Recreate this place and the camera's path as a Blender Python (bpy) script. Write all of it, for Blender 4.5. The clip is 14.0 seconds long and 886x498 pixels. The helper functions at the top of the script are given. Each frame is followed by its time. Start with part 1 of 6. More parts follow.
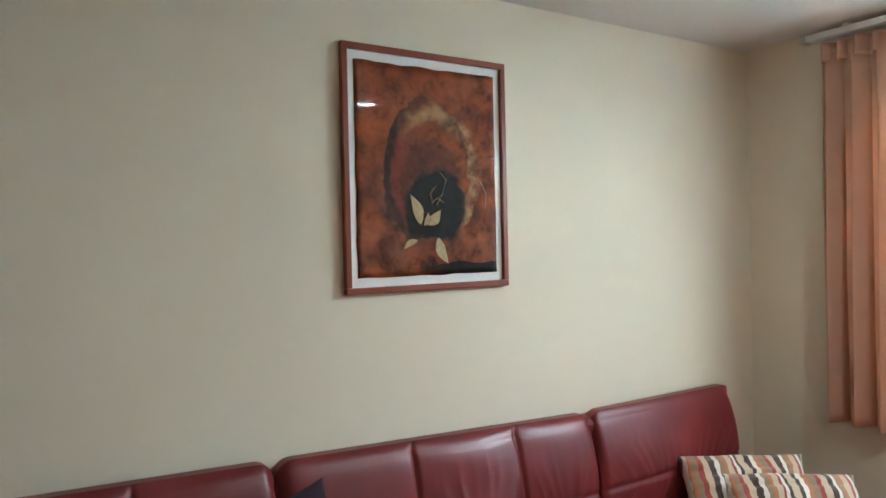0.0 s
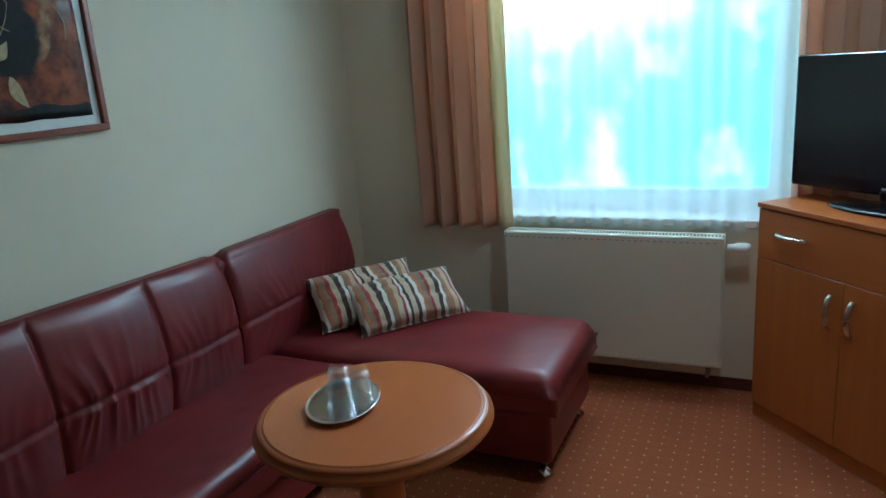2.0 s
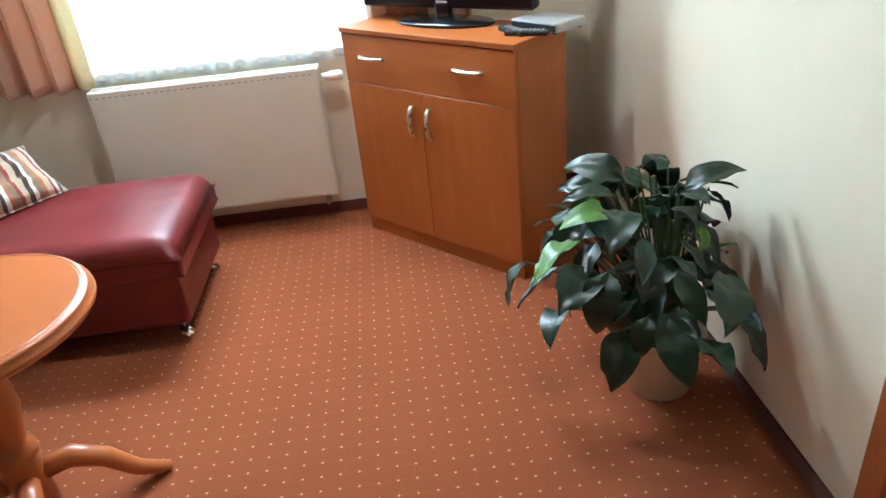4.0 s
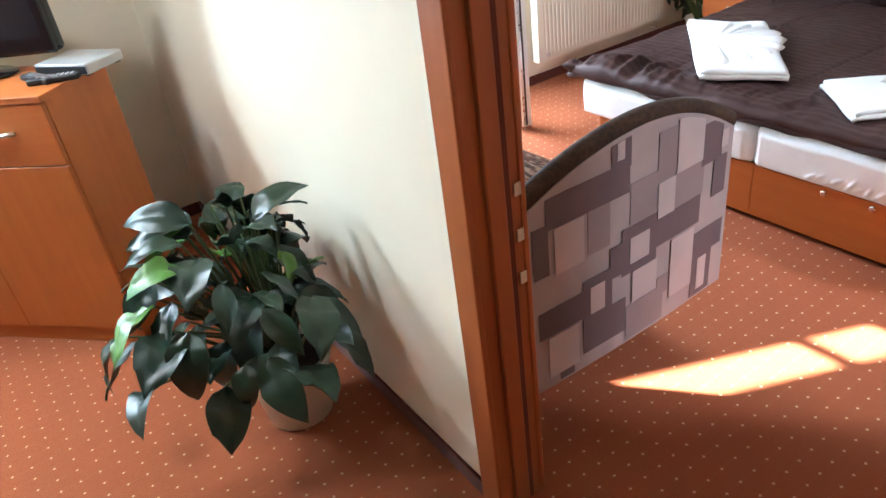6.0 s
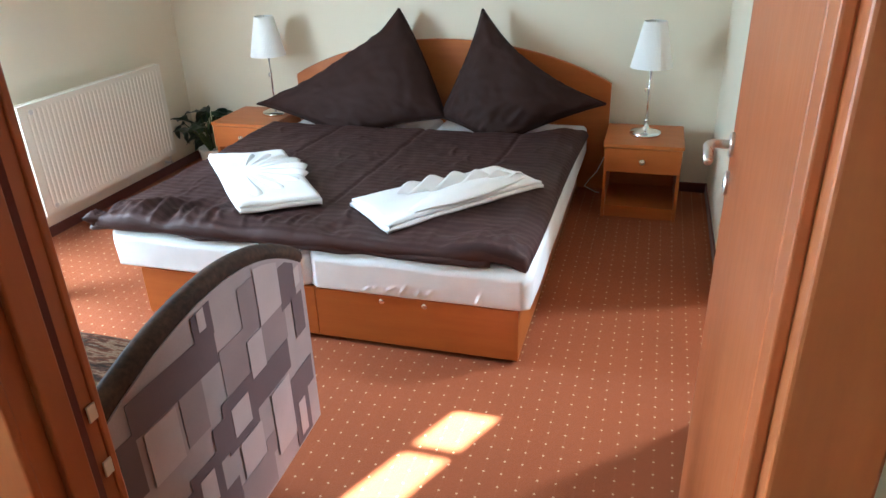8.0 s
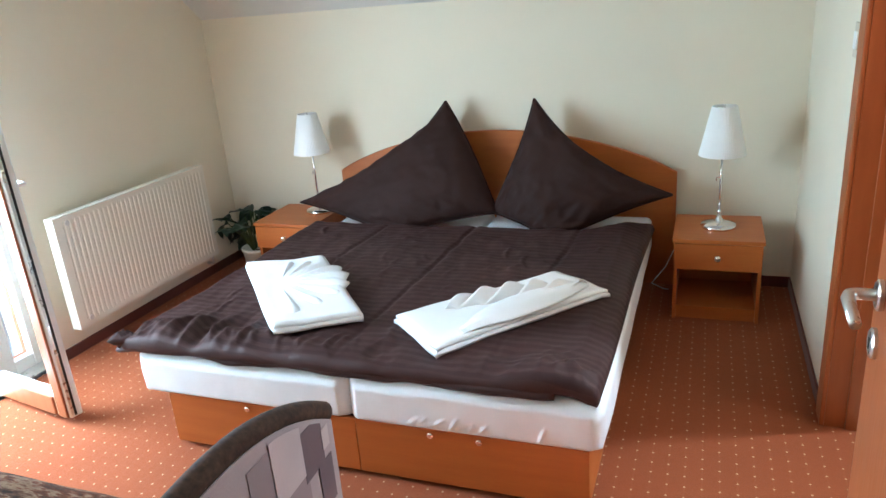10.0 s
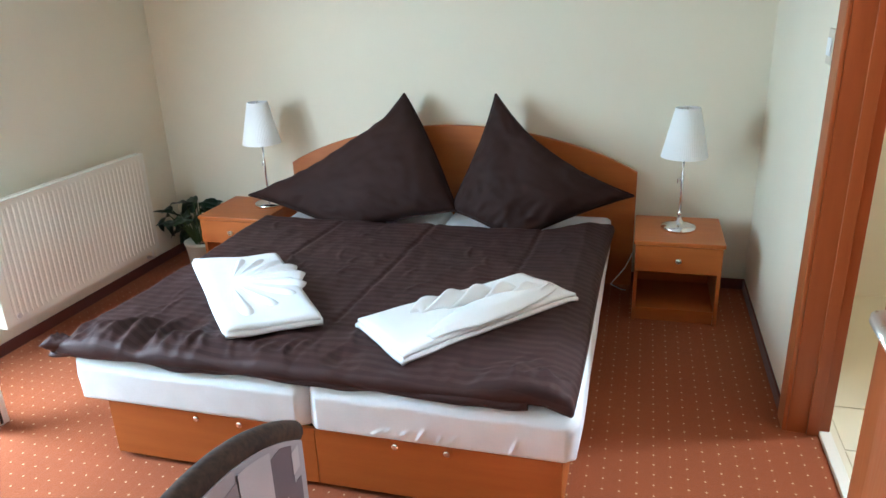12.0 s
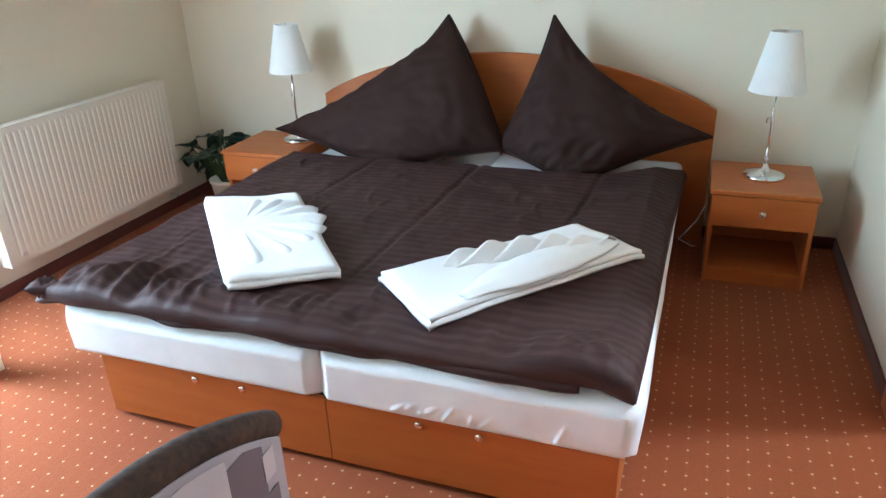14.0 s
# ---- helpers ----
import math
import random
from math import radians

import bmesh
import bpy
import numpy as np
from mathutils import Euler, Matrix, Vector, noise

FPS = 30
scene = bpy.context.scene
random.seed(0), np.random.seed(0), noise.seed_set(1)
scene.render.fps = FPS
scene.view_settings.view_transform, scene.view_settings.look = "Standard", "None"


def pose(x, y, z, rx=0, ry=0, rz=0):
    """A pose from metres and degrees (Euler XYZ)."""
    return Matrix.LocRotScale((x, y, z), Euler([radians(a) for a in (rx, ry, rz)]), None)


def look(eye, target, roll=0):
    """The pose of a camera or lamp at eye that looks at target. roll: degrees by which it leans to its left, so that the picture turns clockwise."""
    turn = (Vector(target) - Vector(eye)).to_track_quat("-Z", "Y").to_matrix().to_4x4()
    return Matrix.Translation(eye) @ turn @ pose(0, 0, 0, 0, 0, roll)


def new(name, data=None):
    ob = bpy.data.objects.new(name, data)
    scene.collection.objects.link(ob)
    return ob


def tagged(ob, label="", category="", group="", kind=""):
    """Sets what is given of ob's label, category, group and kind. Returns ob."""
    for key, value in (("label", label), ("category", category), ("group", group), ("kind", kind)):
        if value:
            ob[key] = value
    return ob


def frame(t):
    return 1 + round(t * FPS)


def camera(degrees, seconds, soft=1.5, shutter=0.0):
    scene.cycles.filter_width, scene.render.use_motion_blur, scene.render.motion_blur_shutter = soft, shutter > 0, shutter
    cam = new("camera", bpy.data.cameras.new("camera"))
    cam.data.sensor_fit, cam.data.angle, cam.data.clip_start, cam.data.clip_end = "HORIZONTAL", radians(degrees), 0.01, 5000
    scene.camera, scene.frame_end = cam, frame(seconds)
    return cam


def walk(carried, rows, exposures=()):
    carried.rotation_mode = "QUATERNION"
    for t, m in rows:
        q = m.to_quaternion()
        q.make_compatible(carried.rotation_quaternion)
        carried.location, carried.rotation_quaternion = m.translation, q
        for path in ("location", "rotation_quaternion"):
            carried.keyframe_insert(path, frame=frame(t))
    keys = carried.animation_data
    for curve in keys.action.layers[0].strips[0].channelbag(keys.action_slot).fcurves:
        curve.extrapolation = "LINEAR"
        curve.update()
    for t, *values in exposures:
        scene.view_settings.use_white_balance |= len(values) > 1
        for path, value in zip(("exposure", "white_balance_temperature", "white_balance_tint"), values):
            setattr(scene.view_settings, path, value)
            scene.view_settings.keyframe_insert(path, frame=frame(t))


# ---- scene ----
cam = camera(64.2, 14.0)
PATH = [
    (0, (0.173, 4.883, 1.701), (1.258, 6.564, 1.686), -1.3),
    (0.5, (0.16, 4.897, 1.73), (1.414, 6.449, 1.599), -1.6),
    (1, (0.131, 4.96, 1.711), (1.605, 6.293, 1.481), -2.7),
    (1.5, (0.119, 5.009, 1.699), (1.759, 6.098, 1.349), -3.3),
    (2, (0.107, 4.996, 1.664), (1.858, 5.822, 1.163), -4.1),
    (2.5, (0.087, 5.011, 1.655), (1.904, 5.545, 1.011), -4.4),
    (3, (0.076, 4.978, 1.642), (1.9, 5.247, 0.865), -4.8),
    (5.5, (0.181, 4.586, 1.579), (1.764, 3.962, 0.527), -7.8),
    (6, (0.159, 4.51, 1.608), (1.614, 3.625, 0.559), -8.1),
    (6.5, (0.2, 4.438, 1.596), (1.46, 3.289, 0.551), -7.2),
    (7, (0.292, 4.414, 1.602), (1.223, 2.974, 0.572), -4.2),
    (7.5, (0.348, 4.411, 1.61), (0.947, 2.762, 0.65), -1.4),
    (8, (0.376, 4.39, 1.624), (0.904, 2.664, 0.762), -1.9),
    (8.5, (0.406, 4.294, 1.628), (1.031, 2.564, 0.844), -3.7),
    (9, (0.414, 4.182, 1.654), (1.126, 2.453, 0.944), -4.5),
    (11.5, (0.603, 3.981, 1.664), (1.163, 2.18, 0.998), -3.2),
    (12, (0.613, 3.959, 1.658), (1.132, 2.157, 0.961), -2.1),
    (12.5, (0.607, 3.915, 1.657), (1.147, 2.143, 0.904), -1.7),
    (13, (0.621, 3.825, 1.623), (1.236, 2.093, 0.833), -1.9),
    (13.5, (0.62, 3.691, 1.575), (1.285, 1.996, 0.748), -2.6),
    (14, (0.688, 3.575, 1.502), (1.331, 1.873, 0.669), -2.2),
]
EXPOSURES = [(0.0, 3.33, 5850, 8), (0.5, 3.2, 5700, 5), (1.0, 3.12, 5450, 0), (1.5, 2.62, 5100, -7), (2.0, 2.27, 4800, -9), (2.5, 2.62, 4800, -6), (3.0, 3.2, 5150, -1), (5.5, 4.33, 5550, 9), (6.5, 4.38, 5550, 9),
             (7.5, 4.3, 5350, 3), (9.0, 4.25, 5300, 2), (14.0, 4.22, 5150, 1)]
walk(cam, [(t, look(eye, target, roll)) for t, eye, target, roll in PATH], EXPOSURES)

# ---- light ----
world = bpy.data.worlds.new("sky")
scene.world = world
world.use_nodes = True
wn = world.node_tree
bg = wn.nodes["Background"]
sky = wn.nodes.new("ShaderNodeTexSky")
sky.sky_type, sky.sun_disc = "NISHITA", False
SUN_EL, SUN_AZ = radians(42), (-0.777, -0.63)   # high in the south-west, over the attic roof
sky.sun_elevation = SUN_EL
sky.sun_rotation = math.atan2(SUN_AZ[0], SUN_AZ[1])
wn.links.new(sky.outputs[0], bg.inputs[0])
bg.inputs[1].default_value = 0.05
sun = new("sun", bpy.data.lights.new("sun", "SUN"))
sun.data.energy, sun.data.angle, sun.data.color = 5.0, radians(0.6), (1.0, 0.93, 0.82)
sun.matrix_world = look((-6, -5, 9), (-6 - math.cos(SUN_EL) * SUN_AZ[0], -5 - math.cos(SUN_EL) * SUN_AZ[1], 9 - math.sin(SUN_EL)))


def area(name, place, target, w, h, watts, color, spread=180):
    ob = new(name, bpy.data.lights.new(name, "AREA"))
    ob.data.shape, ob.data.size, ob.data.size_y, ob.data.energy, ob.data.color = "RECTANGLE", w, h, watts, color
    ob.data.spread = radians(spread)
    ob.matrix_world = look(place, target)
    return ob


# sky light in the balcony door's opening
area("balcony_skylight", (3.74, 2.32, 1.1), (0.0, 2.5, -0.8), 0.66, 1.95, 7.2, (0.87, 0.95, 1.0))

area("window_skylight", (3.690, 5.58, 2.29), (2.0, 5.85, 0.55), 1.34, 0.22, 5.8, (0.92, 0.97, 1.0), 130)
# sky light in the bathroom's roof window
area("roof_window_skylight", (-1.155, 1.07, 2.50), (0.75, 2.62, 0.0), 0.17, 0.52, 1.0, (0.95, 0.97, 1.0), 70)

# ---- materials ----
def mat(name, color, rough=0.5, metal=0.0):
    m = bpy.data.materials.new(name)
    m.use_nodes = True
    b = m.node_tree.nodes["Principled BSDF"]
    b.inputs["Base Color"].default_value = (*color, 1)
    b.inputs["Roughness"].default_value = rough
    b.inputs["Metallic"].default_value = metal
    return m


def nd(m, kind, **values):
    n = m.node_tree.nodes.new(kind)
    for key, value in values.items():
        n.inputs[key.replace("_", " ")].default_value = value
    return n


def lk(m, a, b):
    m.node_tree.links.new(a, b)


def bsdf(m):
    return m.node_tree.nodes["Principled BSDF"]


def coords(m, scale=(1, 1, 1), turn=(0, 0, 0), generated=False):
    tc = nd(m, "ShaderNodeTexCoord")
    mp = nd(m, "ShaderNodeMapping")
    mp.inputs["Scale"].default_value, mp.inputs["Rotation"].default_value = scale, turn
    lk(m, tc.outputs["Generated" if generated else "Object"], mp.inputs[0])
    return mp.outputs[0]


def ramp(m, fac, stops, constant=False):
    r = nd(m, "ShaderNodeValToRGB")
    e = r.color_ramp.elements
    while len(e) < len(stops):
        e.new(1.0)
    for i, (p, c) in enumerate(stops):
        e[i].position, e[i].color = p, (*c, 1)
    if constant:
        r.color_ramp.interpolation = "CONSTANT"
    lk(m, fac, r.inputs[0])
    return r.outputs[0]


def mathn(m, op, a, b=None):
    n = nd(m, "ShaderNodeMath")
    n.operation = op
    for i, v in enumerate((a, b)):
        if v is None:
            continue
        if isinstance(v, (int, float)):
            n.inputs[i].default_value = v
        else:
            lk(m, v, n.inputs[i])
    return n.outputs[0]


def mixc(m, fac, a, b, blend="MIX"):
    n = nd(m, "ShaderNodeMix")
    n.data_type, n.blend_type = "RGBA", blend
    for i, v in ((0, fac), (6, a), (7, b)):
        if isinstance(v, (int, float)):
            n.inputs[i].default_value = v
        elif isinstance(v, tuple):
            n.inputs[i].default_value = (*v, 1)
        else:
            lk(m, v, n.inputs[i])
    return n.outputs[2]


def noise_out(m, vec, scale, detail=3.0, rough=0.5):
    n = nd(m, "ShaderNodeTexNoise", Scale=scale, Detail=detail, Roughness=rough)
    lk(m, vec, n.inputs["Vector"])
    return n.outputs[0]


def bump(m, height, strength, distance=0.002):
    n = nd(m, "ShaderNodeBump", Strength=strength, Distance=distance)
    lk(m, height, n.inputs["Height"])
    lk(m, n.outputs[0], bsdf(m).inputs["Normal"])


def plaster(name, c):
    m = mat(name, c, 0.85)
    v = coords(m)
    big = noise_out(m, v, 1.3, 4)
    fine = noise_out(m, v, 140, 4, 0.65)
    lk(m, ramp(m, big, [(0.3, tuple(x * 0.95 for x in c)), (0.7, c)]), bsdf(m).inputs["Base Color"])
    bump(m, mathn(m, "ADD", mathn(m, "MULTIPLY", fine, 0.6), big), 0.35, 0.0015)
    return m


M_WALL = plaster("wall paint", (0.80, 0.724, 0.570))
M_CEIL = plaster("ceiling paint", (0.74, 0.72, 0.66))


def wood(name, light, dark, axis="z", rough=0.38, scale=1.0, relief=0.06):
    m = mat(name, light, rough)
    s = {"x": (1.2, 14, 14), "y": (14, 1.2, 14), "z": (14, 14, 1.2)}[axis]
    v = coords(m, tuple(q * scale for q in s))
    a = noise_out(m, v, 1.6, 5, 0.6)
    b = noise_out(m, v, 9.0, 3, 0.7)
    mix = mathn(m, "ADD", mathn(m, "MULTIPLY", a, 0.7), mathn(m, "MULTIPLY", b, 0.3))
    lk(m, ramp(m, mix, [(0.32, dark), (0.68, light)]), bsdf(m).inputs["Base Color"])
    if relief:
        lk(m, ramp(m, b, [(0.2, (rough - 0.06,) * 3), (0.8, (rough + 0.1,) * 3)]), bsdf(m).inputs["Roughness"])
        bump(m, b, relief, 0.0008)
    return m


BEECH, BEECH_D = (0.46, 0.138, 0.025), (0.39, 0.106, 0.019)
M_WOOD_Z = wood("orange beech veneer upright", BEECH, BEECH_D, "z")
M_WOOD_X = wood("orange beech veneer along x", BEECH, BEECH_D, "x")
M_WOOD_Y = wood("orange beech veneer along y", BEECH, BEECH_D, "y")
M_DOORWOOD = wood("door beech veneer", (0.37, 0.108, 0.027), (0.30, 0.080, 0.020), "z", 0.42)
M_TABLE = wood("honey beech", (0.50, 0.147, 0.040), (0.46, 0.130, 0.035), "x", 0.30, 0.5, 0.0)


def carpet():
    m = mat("rust carpet with cream dots", (0.33, 0.09, 0.035), 0.95)
    tc = nd(m, "ShaderNodeTexCoord")
    sep = nd(m, "ShaderNodeSeparateXYZ")
    lk(m, tc.outputs["Object"], sep.inputs[0])
    P = 0.058
    x = mathn(m, "DIVIDE", sep.outputs[0], P)
    y = mathn(m, "DIVIDE", sep.outputs[1], P)

    def dots(ox, oy):
        fx = mathn(m, "SUBTRACT", mathn(m, "FRACT", mathn(m, "ADD", x, ox)), 0.5)
        fy = mathn(m, "SUBTRACT", mathn(m, "FRACT", mathn(m, "ADD", y, oy)), 0.5)
        d = mathn(m, "ADD", mathn(m, "ABSOLUTE", fx), mathn(m, "ABSOLUTE", fy))
        return mathn(m, "LESS_THAN", d, 0.088)
    dot = dots(100.0, 100.0)
    seam = mathn(m, "LESS_THAN", mathn(m, "ABSOLUTE", mathn(m, "SUBTRACT", mathn(m, "FRACT", mathn(m, "ADD", x, 100.0)), 0.5)), 0.04)
    v = tc.outputs["Object"]
    pile = noise_out(m, v, 420, 3, 0.7)
    wear = noise_out(m, v, 2.2, 4)
    weave = noise_out(m, v, 60, 4, 0.7)
    base = mixc(m, 1.0, ramp(m, pile, [(0.3, (0.235, 0.058, 0.020)), (0.7, (0.385, 0.111, 0.041))]),
                ramp(m, mathn(m, "ADD", mathn(m, "MULTIPLY", wear, 0.5), mathn(m, "MULTIPLY", weave, 0.5)), [(0.35, (0.86,) * 3), (0.65, (1.0,) * 3)]), "MULTIPLY")
    lk(m, mixc(m, mathn(m, "MAXIMUM", mathn(m, "MULTIPLY", dot, 0.75), mathn(m, "MULTIPLY", seam, 0.025)), base, (0.66, 0.44, 0.26)), bsdf(m).inputs["Base Color"])
    bump(m, mathn(m, "ADD", pile, mathn(m, "MULTIPLY", weave, 0.6)), 0.7, 0.004)
    bsdf(m).inputs["Sheen Weight"].default_value = 0.04
    bsdf(m).inputs["Specular IOR Level"].default_value = 0.15
    return m


M_CARPET = carpet()


def leather():
    m = mat("burgundy leather", (0.150, 0.012, 0.018), 0.36)
    v = coords(m)
    big = noise_out(m, v, 4, 4)
    lk(m, ramp(m, big, [(0.3, (0.128, 0.012, 0.013)), (0.7, (0.190, 0.022, 0.024))]), bsdf(m).inputs["Base Color"])
    lk(m, ramp(m, noise_out(m, v, 5, 2), [(0.3, (0.34,) * 3), (0.75, (0.40,) * 3)]), bsdf(m).inputs["Roughness"])
    bump(m, noise_out(m, v, 24, 1), 0.10, 0.0015)
    return m


def cloth(name, c, rough=0.9, weave=700.0, var=0.12, sheen=0.15):
    m = mat(name, c, rough)
    v = coords(m)
    f = noise_out(m, v, weave, 2, 0.6)
    g = noise_out(m, v, 7, 4)
    s = mathn(m, "ADD", mathn(m, "MULTIPLY", f, 0.5), mathn(m, "MULTIPLY", g, 0.5))
    lk(m, ramp(m, s, [(0.3, tuple(q * (1 - var) for q in c)), (0.7, tuple(min(1, q * (1 + var)) for q in c))]), bsdf(m).inputs["Base Color"])
    bump(m, f, 0.25, 0.001)
    bsdf(m).inputs["Sheen Weight"].default_value = sheen
    return m


M_LEATHER = leather()
M_SHEET = cloth("white cotton sheet", (0.80, 0.835, 0.87), 0.85)
M_TOWEL = cloth("white terry towel", (0.85, 0.865, 0.89), 0.95, 500.0, 0.05)
M_PILLOW = cloth("dark brown satin cotton", (0.030, 0.0130, 0.0105), 0.75, 500.0, 0.15, 0.0)
bsdf(M_PILLOW).inputs["Specular IOR Level"].default_value = 0.2
M_PURPLE = cloth("dark purple cushion cloth", (0.020, 0.0045, 0.017), 0.9, 700.0, 0.12, 0.0)
M_CURTAIN = cloth("salmon curtain cloth", (0.78, 0.52, 0.38), 0.9, 500.0, 0.08)
M_LINING_LIT = cloth("cream curtain lining in backlit tone", (0.80, 0.68, 0.45), 0.9, 500.0, 0.06)
for cm, tone in ((M_CURTAIN, (0.80, 0.50, 0.34, 1)), (M_LINING_LIT, (0.85, 0.72, 0.46, 1))):
    thin = nd(cm, "ShaderNodeBsdfTranslucent", Color=tone)          # daylight glows through the thin cloth
    both = nd(cm, "ShaderNodeMixShader", Fac=0.4)
    lk(cm, bsdf(cm).outputs[0], both.inputs[1]), lk(cm, thin.outputs[0], both.inputs[2])
    lk(cm, both.outputs[0], cm.node_tree.nodes["Material Output"].inputs[0])
M_SHADE = cloth("white pleated lamp cloth", (0.88, 0.88, 0.86), 0.9, 500.0, 0.03)


def stripes_duvet():
    m = mat("dark brown striped duvet", (0.06, 0.032, 0.028), 0.6)
    tc = nd(m, "ShaderNodeTexCoord")
    sep = nd(m, "ShaderNodeSeparateXYZ")
    lk(m, tc.outputs["Object"], sep.inputs[0])
    st = mathn(m, "LESS_THAN", mathn(m, "FRACT", mathn(m, "DIVIDE", mathn(m, "ADD", sep.outputs[1], 20.0), 0.044)), 0.5)
    f = noise_out(m, tc.outputs["Object"], 600, 2)
    c = mixc(m, st, (0.040, 0.0195, 0.0185), (0.058, 0.030, 0.0285))
    lk(m, mixc(m, 0.25, c, ramp(m, f, [(0.3, (0.038, 0.019, 0.017)), (0.7, (0.063, 0.032, 0.030))])), bsdf(m).inputs["Base Color"])
    lk(m, mathn(m, "ADD", mathn(m, "MULTIPLY", st, -0.06), 0.60), bsdf(m).inputs["Roughness"])
    soft = noise_out(m, tc.outputs["Object"], 9, 4, 0.5)
    crease = mathn(m, "POWER", mathn(m, "SUBTRACT", 1.0, mathn(m, "ABSOLUTE", mathn(m, "MULTIPLY", mathn(m, "SUBTRACT", noise_out(m, coords(m, (1.0, 0.55, 1.0), (0, 0, 0.5)), 5, 2, 0.45), 0.5), 4.0))), 6.0)
    bump(m, mathn(m, "ADD", mathn(m, "ADD", mathn(m, "MULTIPLY", f, 0.1), soft), mathn(m, "MULTIPLY", crease, 0.13)), 0.55, 0.010)
    bsdf(m).inputs["Specular IOR Level"].default_value = 0.16
    return m


M_DUVET = stripes_duvet()


def stripes_cushion():
    m = mat("multicoloured striped cushion", (0.6, 0.5, 0.4), 0.75)
    tc = nd(m, "ShaderNodeTexCoord")
    sep = nd(m, "ShaderNodeSeparateXYZ")
    lk(m, tc.outputs["Object"], sep.inputs[0])
    u = mathn(m, "ADD", mathn(m, "MULTIPLY", sep.outputs[0], 3.4), 5.0)
    u = mathn(m, "ADD", u, mathn(m, "MULTIPLY", noise_out(m, tc.outputs["Object"], 9, 3), 0.16))
    fr = mathn(m, "FRACT", u)
    CR, BR, OR, RD, TN, WH = (0.52, 0.40, 0.27), (0.060, 0.028, 0.020), (0.42, 0.16, 0.06), (0.30, 0.040, 0.028), (0.27, 0.17, 0.10), (0.70, 0.64, 0.56)
    stops = [(0.0, CR), (0.10, BR), (0.17, WH), (0.24, OR), (0.30, TN), (0.38, RD), (0.44, CR), (0.52, BR), (0.60, WH), (0.66, TN),
             (0.73, OR), (0.78, CR), (0.86, RD), (0.90, WH), (0.95, BR)]
    lk(m, ramp(m, fr, stops, True), bsdf(m).inputs["Base Color"])
    bump(m, noise_out(m, tc.outputs["Object"], 300, 3), 0.3, 0.0015)
    bsdf(m).inputs["Sheen Weight"].default_value = 0.3
    return m


M_STRIPE = stripes_cushion()


def tapestry():
    m = mat("brown leafy tapestry", (0.2, 0.12, 0.07), 0.9)
    v = coords(m, (6, 26, 12), (0, 0, 0.6))
    a = noise_out(m, v, 1.2, 5, 0.65)
    f = noise_out(m, coords(m), 600, 2)
    c = ramp(m, a, [(0.34, (0.018, 0.008, 0.004)), (0.43, (0.075, 0.032, 0.015)), (0.49, (0.17, 0.11, 0.065)), (0.54, (0.085, 0.026, 0.010)), (0.62, (0.030, 0.014, 0.007)), (0.70, (0.19, 0.13, 0.085))])
    lk(m, c, bsdf(m).inputs["Base Color"])
    bump(m, mathn(m, "ADD", f, a), 0.4, 0.002)
    bsdf(m).inputs["Specular IOR Level"].default_value = 0.1
    return m


M_PATCH = cloth("grey mauve weave", (0.33, 0.285, 0.285), 0.92, 500.0, 0.14, 0.1)
M_PATCH_L = cloth("pale grey mauve weave", (0.43, 0.375, 0.375), 0.92, 500.0, 0.12, 0.1)
M_PATCH_M = cloth("middle grey mauve weave", (0.24, 0.195, 0.20), 0.92, 500.0, 0.12, 0.1)
M_PATCH_D = cloth("dark grey mauve weave", (0.115, 0.085, 0.095), 0.92, 500.0, 0.14, 0.1)
M_TAPESTRY = tapestry()
M_RIM = cloth("dark brown plush", (0.036, 0.017, 0.008), 0.9, 75.0, 0.95, 0.0)
M_METALW = mat("cream radiator enamel", (0.75, 0.71, 0.60), 0.35)
M_PLASTIC = mat("white plastic", (0.8, 0.8, 0.78), 0.35)
M_GREYPL = mat("grey plastic", (0.3, 0.3, 0.3), 0.5)


def metal(name, c, rough):
    m = mat(name, c, rough, 1.0)
    lk(m, ramp(m, noise_out(m, coords(m), 40, 4), [(0.3, (rough * 0.8,) * 3), (0.7, (rough * 1.35,) * 3)]), bsdf(m).inputs["Roughness"])
    return m


M_CHROME = metal("polished chrome", (0.82, 0.82, 0.83), 0.10)
M_STEEL = metal("brushed steel", (0.66, 0.64, 0.60), 0.30)
M_BRASS = metal("satin nickel", (0.70, 0.64, 0.55), 0.28)
M_BLACK = mat("black gloss plastic", (0.008, 0.008, 0.009), 0.12)
M_SCREEN = mat("dark screen", (0.012, 0.014, 0.016), 0.18)
M_BLACKM = mat("matt black", (0.012, 0.012, 0.012), 0.6)
M_SILVER = mat("silver plastic", (0.50, 0.51, 0.52), 0.35, 0.4)
M_SKIRT = cloth("dark carpet skirting", (0.11, 0.022, 0.012), 0.95)
M_POT = plaster("cream plastic pot", (0.66, 0.58, 0.46))
M_SOIL = cloth("potting soil", (0.03, 0.02, 0.014), 1.0, 90.0, 0.5)


def leafmat(name, c1, c2):
    m = mat(name, c1, 0.36)
    n = nd(m, "ShaderNodeObjectInfo")
    g = nd(m, "ShaderNodeNewGeometry")
    v = noise_out(m, coords(m), 30, 3)
    s = mathn(m, "ADD", mathn(m, "MULTIPLY", n.outputs["Random"], 0.55), mathn(m, "MULTIPLY", v, 0.45))
    s2 = mathn(m, "ADD", mathn(m, "MULTIPLY", g.outputs["Random Per Island"], 0.3), mathn(m, "MULTIPLY", s, 0.7))
    lk(m, ramp(m, s2, [(0.2, c1), (0.8, c2)]), bsdf(m).inputs["Base Color"])
    bump(m, v, 0.2, 0.002)
    return m


